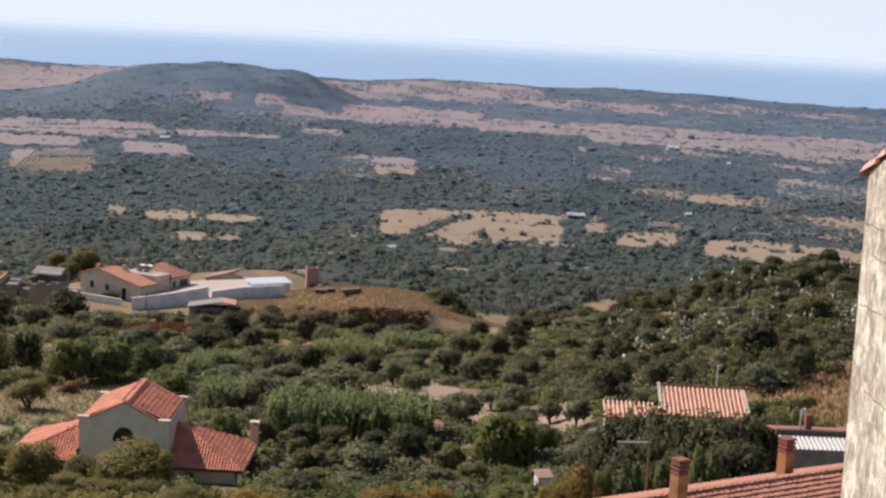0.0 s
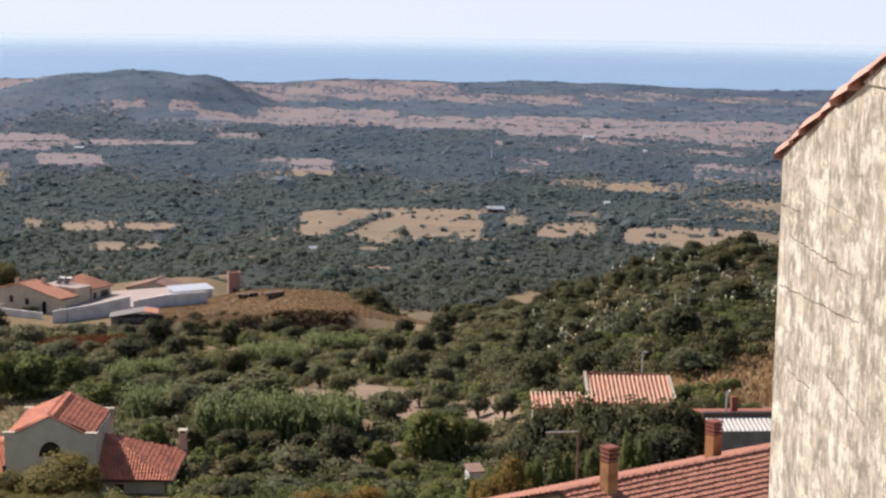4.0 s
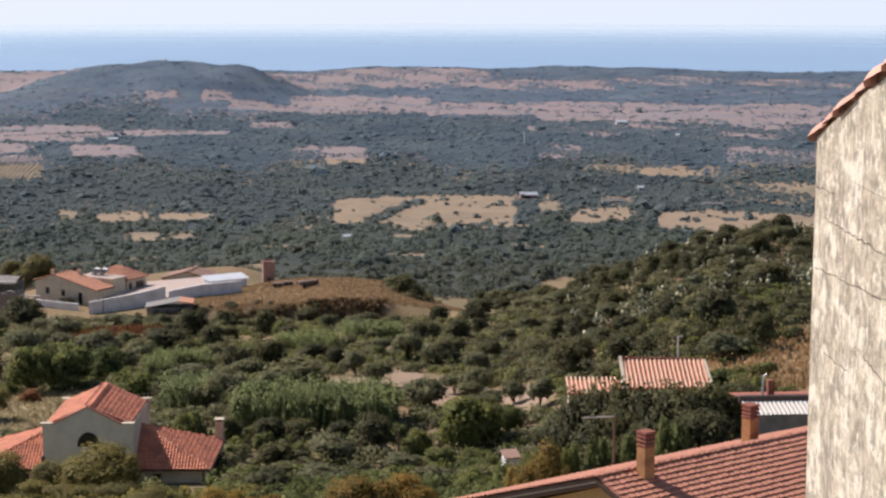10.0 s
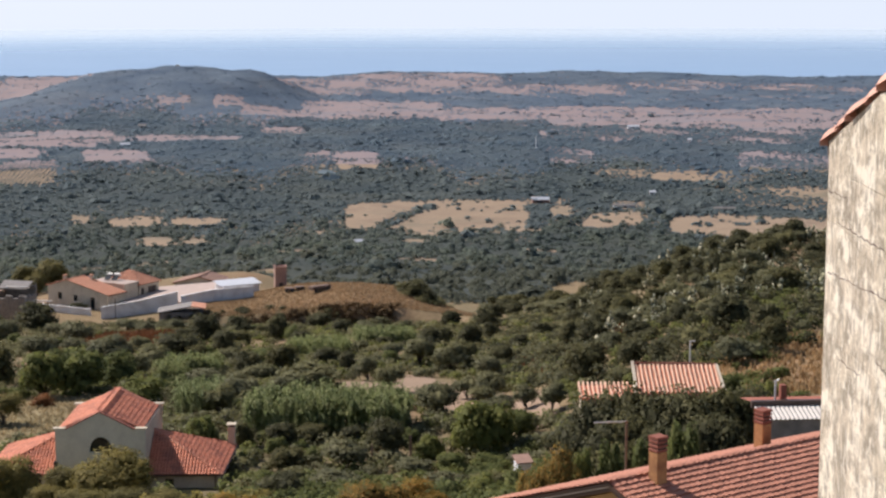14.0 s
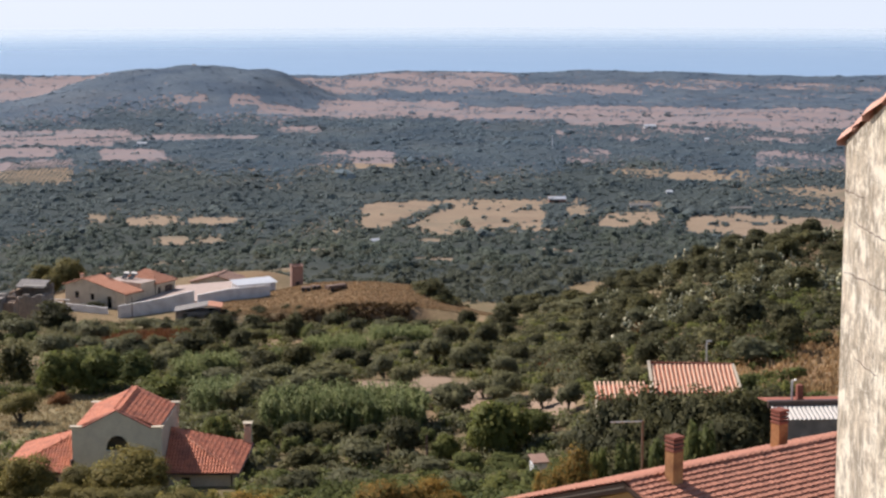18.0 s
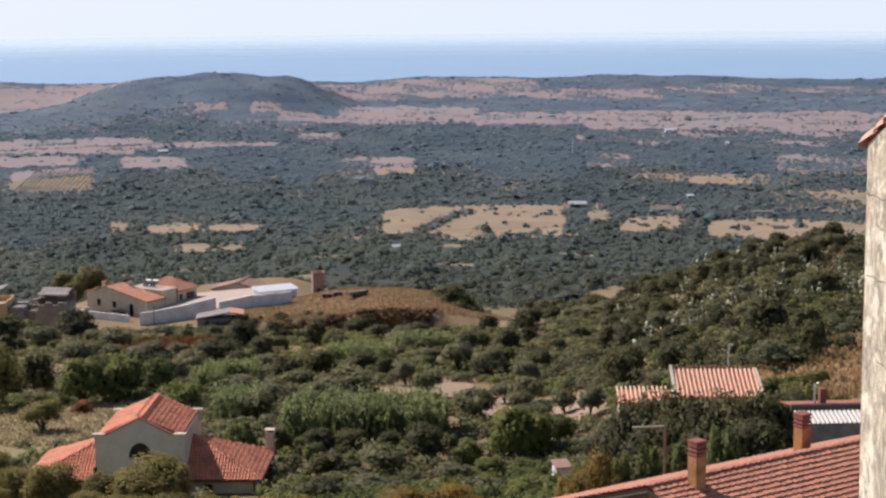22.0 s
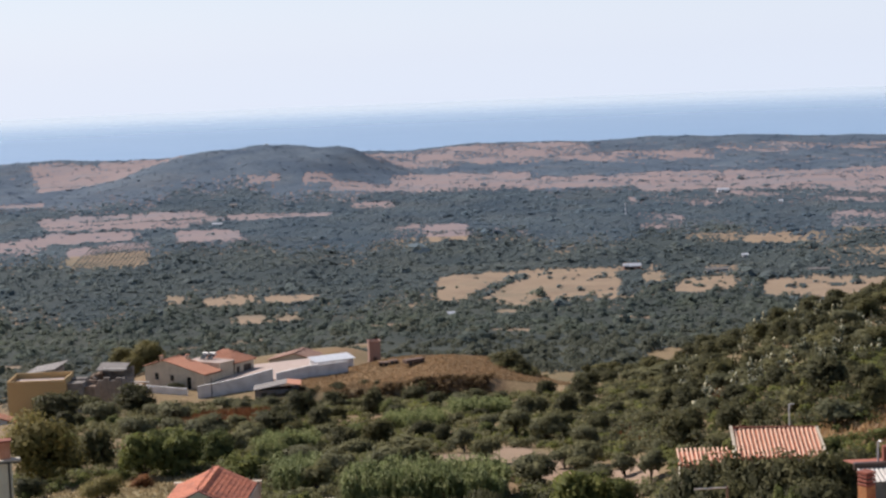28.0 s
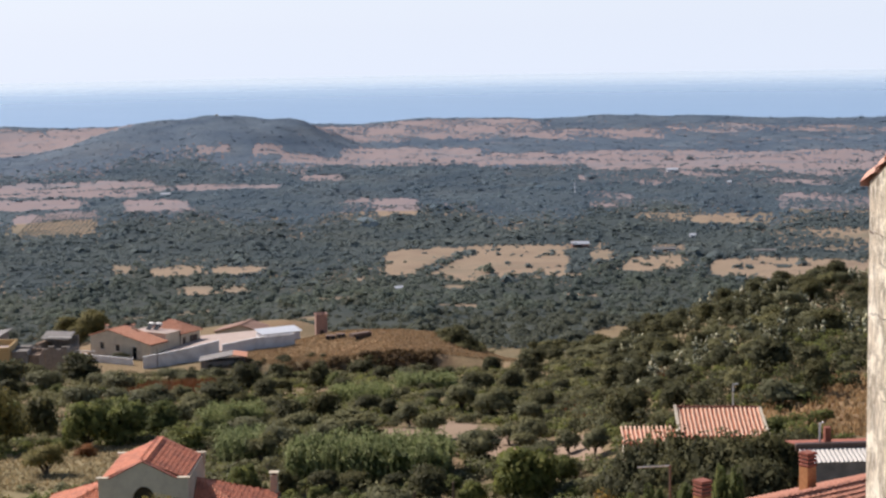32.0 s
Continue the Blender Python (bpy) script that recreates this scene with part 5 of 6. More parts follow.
def yard():
    run_wall("yard_wall", [(-71.5, 362.5, 63.1), (-63.6, 363.7, 64.3), (-55.8, 364.7, 66.0)], 4.2, 0.4, M["white"], "white rendered yard wall stepping up the shelf")
    run_wall("yard_wall", [(-55.2, 364.9, 65.0), (-48.5, 366.5, 66.1), (-40.6, 370.6, 66.2)], 4.0, 0.4, M["white"], "white rendered wall beside the long shed")
    run_wall("front_wall", [(-92.5, 377.5, 62.2), (-84.0, 371.0, 62.1), (-74.5, 366.5, 62.0)], 1.8, 0.3, M["white"], "low whitewashed wall in front of the villa")
    p = solid([(-70.5, 364, 62.4), (-56.5, 366.0, 63.6), (-42, 372, 64.0), (-46, 392, 64.0), (-66, 390, 62.6)], (0, 0, -1.5))
    tagged(part("yard_paving", p, M["paving"]), "pale pinkish concrete yard", "paving", kind="structure")
    s = thing("long_shed", -48.5, 376.5, 62.6, 30, "long shed with a white metal roof along the yard", "shed")
    part("roof_sheet", corrugated(0.2, 9.8, 0, 4.5, 2.5, 3.1, 0.6), M["metal_roof"], s, "white metal roof sheets")
    part("wall", block(0.7, 9.3, 0.2, 4.3, -2, 2.4, 0.03), M["white"], s)
    # no hole here: panel on the closed wall, inner darkness put into its colour
    part("opening", block(9.303, 9.33, 1.0, 3.8, -0.3, 2.2, 0), M["dark_room"], s)
    r = thing("low_roof_house", -56.0, 398.0, 58.0, -12, "low building with a brownish tiled roof behind the yard", "house")
    gable_block(r, 12.0, 7.0, 4.0, 5.6, M["stucco"], M["tile_old"])
    w = thing("brick_tower", -35.9, 381.0, 63.4, 12, "square brick water tower with a flat top", "tower")
    part("shaft", block(-1.25, 1.25, -1.25, 1.25, -1.5, 5.2, 0.05), M["brick"], w)
    part("parapet", merge(block(-1.35, 1.35, -1.35, -1.15, 5.203, 5.5, 0.02), block(-1.35, 1.35, 1.15, 1.35, 5.203, 5.5, 0.02), block(-1.35, -1.15, -1.147, 1.147, 5.203, 5.5, 0.02), block(1.15, 1.35, -1.147, 1.147, 5.203, 5.5, 0.02)), M["brick"], w)
    part("hatch", block(-0.4, 0.4, -1.31, -1.253, 0.3, 2.0, 0), M["brown"], w)
    for k, (x, y, sx, sz) in enumerate(((-33.0, 371, 1.0, 0.9), (-31.0, 371.5, 0.9, 0.8), (-26.5, 369, 2.4, 1.2))):
        g = float(ground(x, y))
        j = thing("farm_trailer", x, y, g, 20 * k, "dark parked farm trailer on the dry mound", "trailer")
        part("bed", block(-sx, sx, -0.8, 0.8, 0.45, sz, 0.06), M["rusty"], j)
        for dx in (-sx * 0.6, sx * 0.6):
            part("wheel", tube([(dx, -0.9, 0.4), (dx, -0.65, 0.4)], 0.4, 12), M["iron"], j)
    l = thing("stone_hut", -57.7, 351.5, 61.0, 6, "low stone hut with a sloping pale roof edge", "hut")
    part("wall", block(0, 8.8, 0, 5, -1.5, 3.0, 0.05), M["stone_dark"], l)
    part("roof_slab", solid([(-0.3, -0.4, 3.0), (6.5, -0.4, 4.15), (6.5, 5.2, 4.15), (-0.3, 5.2, 3.0)], (0, 0, 0.2)), M["slate"], l)
    part("roof_slab", solid([(6.5, -0.4, 4.15), (9.4, -0.4, 3.7), (9.4, 5.2, 3.7), (6.5, 5.2, 4.15)], (0, 0, 0.2)), M["tile_soft"], l)


def ragged(x0, x1, y0, y1, z0, z1, drop, seed):
    """A masonry wall whose top has crumbled to an uneven line."""
    rng = random.Random(seed)
    n = 9
    along_x = x1 - x0 >= y1 - y0
    top = [z1 - drop * rng.random() for _ in range(n)]
    tops = [v for z in top for v in (z, z)][:-1] + [top[-1]]
    if along_x:
        edges = sorted([x0, x1] + [rng.uniform(x0, x1) for _ in range(n - 1)])
        xs = [edges[0]] + [v for e in edges[1:-1] for v in (e - 0.04, e + 0.04)] + [edges[-1]]
        pts = [(x0, y0, z0)] + [(x, y0, z) for x, z in zip(xs, tops)] + [(x1, y0, z0)]
        return solid(pts, (0, y1 - y0, 0))
    edges = sorted([y0, y1] + [rng.uniform(y0, y1) for _ in range(n - 1)])
    ys = [edges[0]] + [v for e in edges[1:-1] for v in (e - 0.04, e + 0.04)] + [edges[-1]]
    pts = [(x0, y0, z0)] + [(x0, y, z) for y, z in zip(ys, tops)] + [(x0, y1, z0)]
    return solid(pts, (x1 - x0, 0, 0))


def ochre_farm():
    t = thing("flat_roof_house", -96.0, 330.0, 65.0, 4, "ochre flat-roofed house with a parapet terrace", "house")
    part("body", block(-5.6, 5.6, 0, 8, -4, 5.3, 0.05), M["ochre"], t)
    for q_ in (block(-5.6, 5.6, 0.0, 0.3, 5.303, 6.2, 0.02), block(-5.6, -5.3, 0.303, 7.7, 5.303, 6.3, 0.02), block(5.3, 5.6, 0.303, 7.7, 5.303, 6.4, 0.02), block(-5.6, 5.6, 7.703, 8, 5.303, 6.45, 0.02)):
        part("parapet", q_, M["ochre"], t)
    part("terrace_floor", block(-5.29, 5.29, 0.31, 7.69, 5.303, 5.36, 0), M["paving"], t)
    part("wall_wing", ragged(5.65, 8.6, 1, 8, -5, 5.4, 0.7, 3), M["stone_dark"], t, "bare grey masonry wing with a broken top")
    part("wall_wing", ragged(8.65, 10.6, 2, 8, -5, 4.9, 0.9, 5), M["stone_warm"], t, "brown masonry wing")
    s = thing("stone_barn", -99.7, 346.0, 64.0, 0, "grey stone barn under a pale sloping sheet roof", "barn")
    part("wall", solid([(-3.1, 0.5, -4), (3.0, 0.5, -4), (3.0, 0.5, 6.3), (-3.1, 0.5, 5.2)], (0, 6.5, 0)), M["stone_dark"], s)
    part("roof_sheet", solid([(-3.6, 0.2, 5.5), (3.0, -0.2, 6.5), (3.8, 7.2, 7.0), (-2.7, 7.6, 5.9)], (0, 0, 0.16)), M["slate"], s, "pale fibre-cement sheets")
    for k in range(7):
        part("batten", tube([(-3.2 + k, 0.1, 5.72 + 0.15 * k), (-2.5 + k, 7.4, 6.1 + 0.16 * k)], 0.05, 5), M["coping"], s)
    s2 = thing("stone_barn", -86.6, 346.0, 63.0, -8, "half-ruined grey stone barn with broken walls", "barn")
    part("wall", ragged(-3.6, 3.4, 0, 0.6, -4, 5.6, 1.1, 7), M["stone_dark"], s2, "broken stone front")
    part("wall", ragged(-3.6, -3.0, 0.63, 6.4, -4, 5.9, 0.6, 8), M["stone_warm"], s2)
    part("wall", ragged(2.8, 3.4, 0.63, 6.4, -4, 5.4, 0.8, 9), M["stone_dark"], s2)
    part("wall", ragged(-3.6, 3.4, 6.43, 7.0, -4, 6.9, 0.5, 10), M["stone_dark"], s2)
    part("roof_slab", solid([(-3.4, 3.6, 6.3), (2.6, 3.2, 6.2), (2.6, 7.1, 7.2), (-3.4, 7.1, 7.3)], (0, 0, 0.18)), M["slate"], s2)
    part("lintel", block(-1.5, 3.3, 3.0, 3.4, 6.55, 6.85, 0.03), M["coping"], s2, "pale concrete lintel")
    beam = thing("roof_beam", -80.2, 347.5, float(ground(-80.2, 347.5)), -12, "pale concrete beam on a stub of wall", "beam")
    part("stub", ragged(-1.6, 1.4, 0, 0.5, -1, 6.2, 0.8, 12), M["stone_warm"], beam)
    part("beam", block(-1.9, 2.2, -0.2, 0.2, 6.9, 7.15, 0.03), M["coping"], beam)
    for x_ in (-1.4, 1.2):
        part("post", block(x_ - 0.15, x_ + 0.15, -0.1, 0.2, 5.0, 6.897, 0.02), M["stone_warm"], beam)
    for k, (x, y, z, r) in enumerate(((-100.2, 318, 66.4, 20), (-94.6, 306, 66.6, -24), (-93.6, 297, 66.2, 12))):
        h = thing("cottage", x, y, z - 4, r, "small pale cottage with an orange tiled roof", "house")
        gable_block(h, 6.0, 5.0, 3.0, 4.1, M["white"], M["tile_soft" if k == 0 else "tile_old"])
    # pale corner of a house at the village edge
    e = thing("edge_house", -32.38, 101.67, 101.18, 19, "pale rendered house corner with a red chimney", "house")
    part("wall", block(-4, 1.0, 0, 6, -4, 5.9, 0.03), M["grey"], e)
    part("cornice", block(-4.2, 1.5, -0.25, 0.5, 5.903, 6.0, 0.02), M["stucco"], e)
    part("roof_sheet", solid([(-4, 0.5, 5.93), (1.0, 0.5, 5.93), (1.0, 6, 5.6), (-4, 6, 5.6)], (0, 0, 0.08)), M["slate"], e)
    part("gutter_pipe", tube([(-4, -0.3, 5.86), (1.4, -0.3, 5.86)], 0.05, 7), M["iron"], e)
    c = part("chimney", block(0.3, 0.95, 0.1, 0.75, 5.95, 7.0, 0.02), M["tile_soft"], e)
    part("cap", block(0.2, 1.05, 0.0, 0.85, 7.003, 7.12, 0.03), M["tile_dark"], c)
    part("window", block(-1.1, -0.5, -0.04, 0.0, 2.9, 3.2, 0), M["glass"], e)
    part("downpipe", tube([(0.8, -0.06, -2), (0.8, -0.06, 5.9)], 0.05), M["iron"], e)
    part("annex", block(1.003, 1.6, 0.5, 4, -4, 2.6, 0.03), M["grey"], e)
    g = thing("garden_hut", -29.6, 104.0, float(ground(-29.6, 104)) - 0.9, 8, "small flat-roofed garden hut among bushes", "hut")
    part("wall", block(-0.85, 0.85, 0, 1.6, 0, 1.75, 0.03), M["brick"], g)
    part("roof_slab", block(-1.0, 1.0, -0.15, 1.75, 1.753, 1.85, 0.02), M["coping"], g)
    w = thing("garden_shed", 4.58, 99.90, 99.78, 15, "small whitewashed garden shed half hidden by a tree", "shed")
    part("wall", block(-0.42, 0.42, 0, 0.8, -3, 2.6, 0.03), M["white"], w)
    part("roof_slab", solid([(-0.5, -0.12, 2.6), (0.5, -0.12, 2.6), (0.5, 0.9, 2.85), (-0.5, 0.9, 2.85)], (0, 0, 0.07)), M["tile_old"], w)



gable_wall()
roof_house()
left_house()
outbuilding()
villa()
yard()
ochre_farm()


# ---- trees and shrubs of the near slope ----
def leaf_cards(rng, lobes, n, size, long=1.5, droop=0.0):
    """Leaf sprays as small bent quads over a set of lobes (x, y, z, radius): corners, faces and rounded normals."""
    lobes = np.array(lobes, float)
    area = lobes[:, 3] ** 2
    k = rng.choice(len(lobes), n, p=area / area.sum())
    d = rng.normal(size=(n, 3))
    d /= np.linalg.norm(d, axis=1)[:, None]
    d[:, 2] = np.where(d[:, 2] < -0.55, -d[:, 2], d[:, 2])
    c = lobes[k, :3] + d * (lobes[k, 3] * rng.uniform(0.62, 1.14, n))[:, None] * (1, 1, 0.9)
    nrm = d + rng.normal(0, 0.38, (n, 3))
    nrm /= np.linalg.norm(nrm, axis=1)[:, None]
    a = np.cross(nrm, rng.normal(size=(n, 3)))
    a /= np.linalg.norm(a, axis=1)[:, None] + 1e-9
    a[:, 2] -= droop
    b = np.cross(nrm, a)
    s = (size * rng.uniform(0.6, 1.35, n))[:, None]
    v = np.stack([c - a * s * 0.5 * long, c - b * s * 0.42 + nrm * s * 0.12, c + a * s * 0.5 * long, c + b * s * 0.42 + nrm * s * 0.12], 1)
    out = c - (lobes[:, :3] * area[:, None]).sum(0) / area.sum()
    out /= np.linalg.norm(out, axis=1)[:, None] + 1e-9
    soft = 0.75 * d + 0.45 * out + rng.normal(0, 0.2, (n, 3)) + (0, 0, 0.38)
    soft /= np.linalg.norm(soft, axis=1)[:, None]
    return v.reshape(-1, 3), np.arange(4 * n).reshape(n, 4), np.repeat(soft, 4, 0)


def limb(points, r0, r1, sides=6):
    """A tapered limb as arrays."""
    p = np.array(points, float)
    out, faces = [], []
    for i, c in enumerate(p):
        r = r0 + (r1 - r0) * i / (len(p) - 1)
        t = np.linspace(0, 2 * np.pi, sides, endpoint=False)
        out.append(c + np.stack([np.cos(t) * r, np.sin(t) * r, np.zeros(sides)], 1))
    for i in range(len(p) - 1):
        for j in range(sides):
            faces.append((i * sides + j, i * sides + (j + 1) % sides, (i + 1) * sides + (j + 1) % sides, (i + 1) * sides + j))
    return np.concatenate(out), np.array(faces)


def joined(items):
    """One set of corners and faces, and normals where the pieces have them."""
    v, f, n = [], [], 0
    for a, b, *_ in items:
        v.append(a)
        f.append(b + n)
        n += len(a)
    out = [np.concatenate(v), np.concatenate(f)]
    if len(items[0]) > 2:
        out.append(np.concatenate([i[2] for i in items]))
    return out


def leaves(name, items, mat, parent=None):
    """Leaf sprays as one mesh, shaded as the rounded masses that they form."""
    v, f, nrm = joined(items)
    ob = link(name, v, f, mat, parent)
    ob.data.normals_split_custom_set_from_vertices(nrm.astype(np.float32))
    return ob


def crown_lobes(rng, n, w, h, z0, low):
    """Lobe centres that fill a rounded crown w wide and h high above z0."""
    out = [(0, 0, z0 + h * 0.45, w * 0.30)]
    for k in range(n):
        t = k * 2.4 + rng.uniform(-0.4, 0.4)
        e = rng.uniform(low, 0.95)
        rad = w * 0.5 * rng.uniform(0.4, 0.64) * math.cos(e * 1.05)
        out.append((rad * math.cos(t), rad * math.sin(t), z0 + h * (0.45 + 0.36 * e), w * rng.uniform(0.16, 0.26)))
    return out


FULL = {}


def tree_proto(name, seed, kind, w, h, trunk_h, n, size, label, category, lobes=11, long=1.5, droop=0.0, group="", low=-0.85):
    rng = np.random.default_rng(seed)
    t = thing(name, 0, -60, 60, 0, label, category, group)
    lb = crown_lobes(rng, lobes, w, h, trunk_h, low)
    limbs = [limb([(0, 0, -0.5), (0.06 * w, 0.02, trunk_h * 0.5), (0.0, 0.05, trunk_h + h * 0.25)], w * 0.05, w * 0.03)]
    for L in lb[1:6]:
        limbs.append(limb([(0, 0, trunk_h * 0.7), (L[0] * 0.45, L[1] * 0.45, trunk_h + (L[2] - trunk_h) * 0.5), L[:3]], w * 0.026, w * 0.008, 5))
    link("trunk", *joined(limbs), M["bark"], t)
    # inner mass of shaded leaves, then the outer sprays
    inner = leaf_cards(rng, [(a, b, c, r * 0.72) for a, b, c, r in lb], n // 5, size * 2.4, long, droop)
    outer = leaf_cards(rng, lb, n, size, long, droop)
    crown = leaves("crown", [inner, outer], M[kind], t)
    FULL[t.name] = max(v.co.z for v in crown.data.vertices)
    return t


def place(protos, rows, seed):
    """Copies of trees at rows of x, y, width and height."""
    rng = random.Random(seed)
    for x, y, w, h in rows:
        proto = rng.choice(protos)
        m = pose(x, y, float(ground(x, y)) - 0.05, 0, 0, rng.uniform(0, 360)) @ Matrix.Diagonal((w / 4, w / 4, h / FULL[proto.name], 1))
        copy_thing(proto, m)


PROTO = {
    "oak_near": [tree_proto("oak_tree", 60 + k, "dark", 4.0, 3.4, 0.15, 2900, 0.15, "dense dark green bush oak below the outbuilding", "tree", 26, group="oaks on the slope") for k in range(3)],
    "oak": [tree_proto("oak_tree", 10 + k, "dark", 4.0, 3.3, 0.15, 1500, 0.19, "dense dark green holm oak on the slope", "tree", 20, group="oaks on the slope") for k in range(4)],
    "olive": [tree_proto("olive_tree", 20 + k, "olive", 4.0, 2.9, 0.75, 1300, 0.19, "grey-green olive tree with an airy crown", "tree", 17, 1.8, group="olive trees", low=-0.4) for k in range(4)],
    "fresh": [tree_proto("green_shrub", 30 + k, "fresh", 4.0, 2.8, 0.1, 1500, 0.2, "bright green leafy shrub in the garden belt", "shrub", 16, 1.6, group="green shrubs") for k in range(3)],
    "rust": [tree_proto("turning_tree", 40 + k, "rust", 4.0, 3.2, 0.4, 4200, 0.11, "small tree with leaves turning orange and yellow", "tree", 13, 1.3, group="turning trees") for k in range(2)],
    "broad": [tree_proto("broad_tree", 70 + k, "garden", 4.0, 3.4, 0.3, 5200, 0.12, "broad domed tree with sunlit yellow-green top", "tree", 30, 1.4, group="broad trees") for k in range(2)],
    "dry": [tree_proto("dry_bush", 75, "bracken", 4.0, 2.6, 0.1, 1800, 0.14, "reddish-brown dry bush on the grass terrace", "shrub", 14, 1.5)],
    "garden": [tree_proto("garden_tree", 50 + k, "garden", 4.0, 3.7, 0.5, 4600, 0.105, "airy yellowish-green garden tree before the house", "tree", 15, 1.5, group="garden trees") for k in range(2)],
}
# rows: x, y, width, height
BROAD = [(-48.0, 165.4, 8.3, 7.7)]
TALL_FAR = [(-93.2, 398.7, 5.8, 5.4), (-91.0, 404.4, 8.9, 7.4), (-97.8, 408.0, 7.6, 8.2)]
OAKS_A = [(-11.1, 115.1, 4.2, 2.3), (-11.9, 130.5, 4.1, 2.2), (24.8, 131.5, 2.7, 3.0), (-4.6, 135.5, 3.6, 3.3), (-13.3, 139.4, 3.3, 2.1), (-16.4, 139.4, 2.7, 2.3), (-10.8, 139.7, 3.5, 1.9), (-7.5, 139.7, 2.7, 1.7), (26.2, 141.7, 3.1, 2.7), (17.8, 143.8, 2.7, 2.1), (23.5, 146.0, 4.4, 3.5), (16.1, 149.1, 3.5, 2.6), (12.4, 152.3, 4.4, 3.9), (-46.5, 155.0, 3.2, 2.3), (22.2, 164.4, 3.3, 2.3), (18.6, 168.6, 3.7, 2.1), (28.1, 169.4, 3.4, 2.2), (-48.3, 176.4, 3.7, 3.5), (-21.0, 184.1, 4.6, 2.9)]
OAKS_B = [(-47.6, 185.0, 4.8, 5.4), (11.4, 186.3, 3.8, 2.4), (-17.7, 187.8, 4.4, 3.3), (-10.6, 189.3, 2.5, 2.7), (-13.4, 194.1, 4.2, 2.7), (6.5, 198.6, 3.2, 2.7), (-29.6, 208.1, 3.8, 2.6), (18.5, 208.8, 4.2, 2.6), (9.0, 212.1, 3.2, 2.3), (-33.2, 215.1, 7.2, 4.1), (3.1, 223.8, 4.1, 3.5), (27.5, 224.3, 4.5, 2.8), (-1.1, 225.2, 5.6, 3.3), (-29.3, 229.8, 4.2, 3.3), (-8.1, 232.2, 3.1, 1.8), (12.9, 232.2, 4.5, 2.6), (18.0, 235.7, 4.7, 2.6), (-19.7, 236.7, 3.9, 2.6), (35.4, 239.0, 5.2, 3.4)]
OAKS_C = [(24.2, 240.0, 4.4, 2.3), (-34.1, 246.4, 5.0, 4.7), (-23.9, 249.0, 4.2, 4.3), (6.7, 257.2, 3.8, 3.2), (47.1, 260.8, 5.7, 3.7), (-38.1, 272.0, 5.9, 3.7), (-33.0, 279.8, 6.5, 4.0), (-6.7, 282.6, 4.2, 2.2), (6.7, 286.9, 5.3, 3.6), (-10.9, 289.0, 4.8, 2.7), (-17.4, 291.5, 4.4, 2.7), (0.8, 293.1, 4.4, 3.2), (-83.2, 296.9, 10.2, 6.5), (-22.2, 306.9, 5.6, 2.9), (-73.5, 315.2, 9.6, 6.1), (12.8, 359.2, 6.0, 3.4), (-4.2, 367.5, 5.5, 2.9), (-7.0, 369.5, 8.5, 3.5), (-78.1, 371.6, 5.3, 1.9)]
OLIVES_A = [(3.2, 120.2, 3.1, 1.8), (0.0, 120.6, 4.2, 1.6), (-7.8, 122.3, 4.3, 1.8), (-11.0, 127.5, 2.4, 1.2), (-2.3, 129.3, 3.3, 1.5), (21.6, 129.4, 4.4, 2.4), (-7.7, 131.3, 4.0, 2.5), (14.5, 141.8, 2.9, 1.8), (20.5, 142.8, 3.1, 2.0), (9.0, 145.6, 2.7, 2.7), (4.5, 149.9, 3.8, 2.1), (6.9, 150.6, 2.4, 2.3), (-0.9, 151.6, 4.2, 2.9), (-0.7, 152.6, 4.1, 3.0), (-20.0, 153.2, 3.9, 3.2), (10.5, 154.6, 2.1, 1.7), (3.4, 157.3, 3.2, 2.0)]
OLIVES_B = [(3.8, 159.9, 3.5, 2.8), (4.2, 161.4, 3.3, 2.6), (1.9, 161.7, 2.8, 2.4), (-20.0, 164.5, 4.7, 2.3), (24.9, 165.6, 3.1, 1.8), (-15.7, 165.8, 3.9, 2.1), (-5.4, 166.9, 3.6, 2.8), (16.1, 169.0, 3.4, 2.1), (-23.5, 169.6, 4.6, 2.4), (-13.7, 170.8, 6.8, 2.8), (-18.5, 175.2, 4.4, 2.4), (4.4, 177.7, 3.3, 3.1), (-8.3, 181.6, 3.2, 2.7), (33.7, 181.7, 3.7, 2.6), (21.6, 187.8, 3.5, 2.1), (-34.0, 188.6, 4.5, 2.7), (3.9, 193.2, 3.6, 2.4)]
OLIVES_C = [(0.6, 193.5, 4.5, 3.6), (-3.0, 198.9, 4.3, 3.6), (-34.1, 202.6, 4.4, 3.1), (1.9, 205.3, 3.8, 2.9), (-40.7, 210.6, 6.4, 3.7), (-50.3, 215.5, 5.9, 3.6), (37.3, 229.7, 3.7, 3.1), (30.3, 230.2, 4.6, 2.5), (41.6, 243.1, 4.5, 2.7), (-55.8, 263.2, 5.6, 4.2), (19.4, 284.1, 9.5, 2.7), (-73.5, 289.5, 7.4, 4.2), (-67.7, 303.4, 4.6, 2.4), (-84.7, 323.9, 5.0, 3.7), (-59.3, 326.8, 6.6, 2.3)]
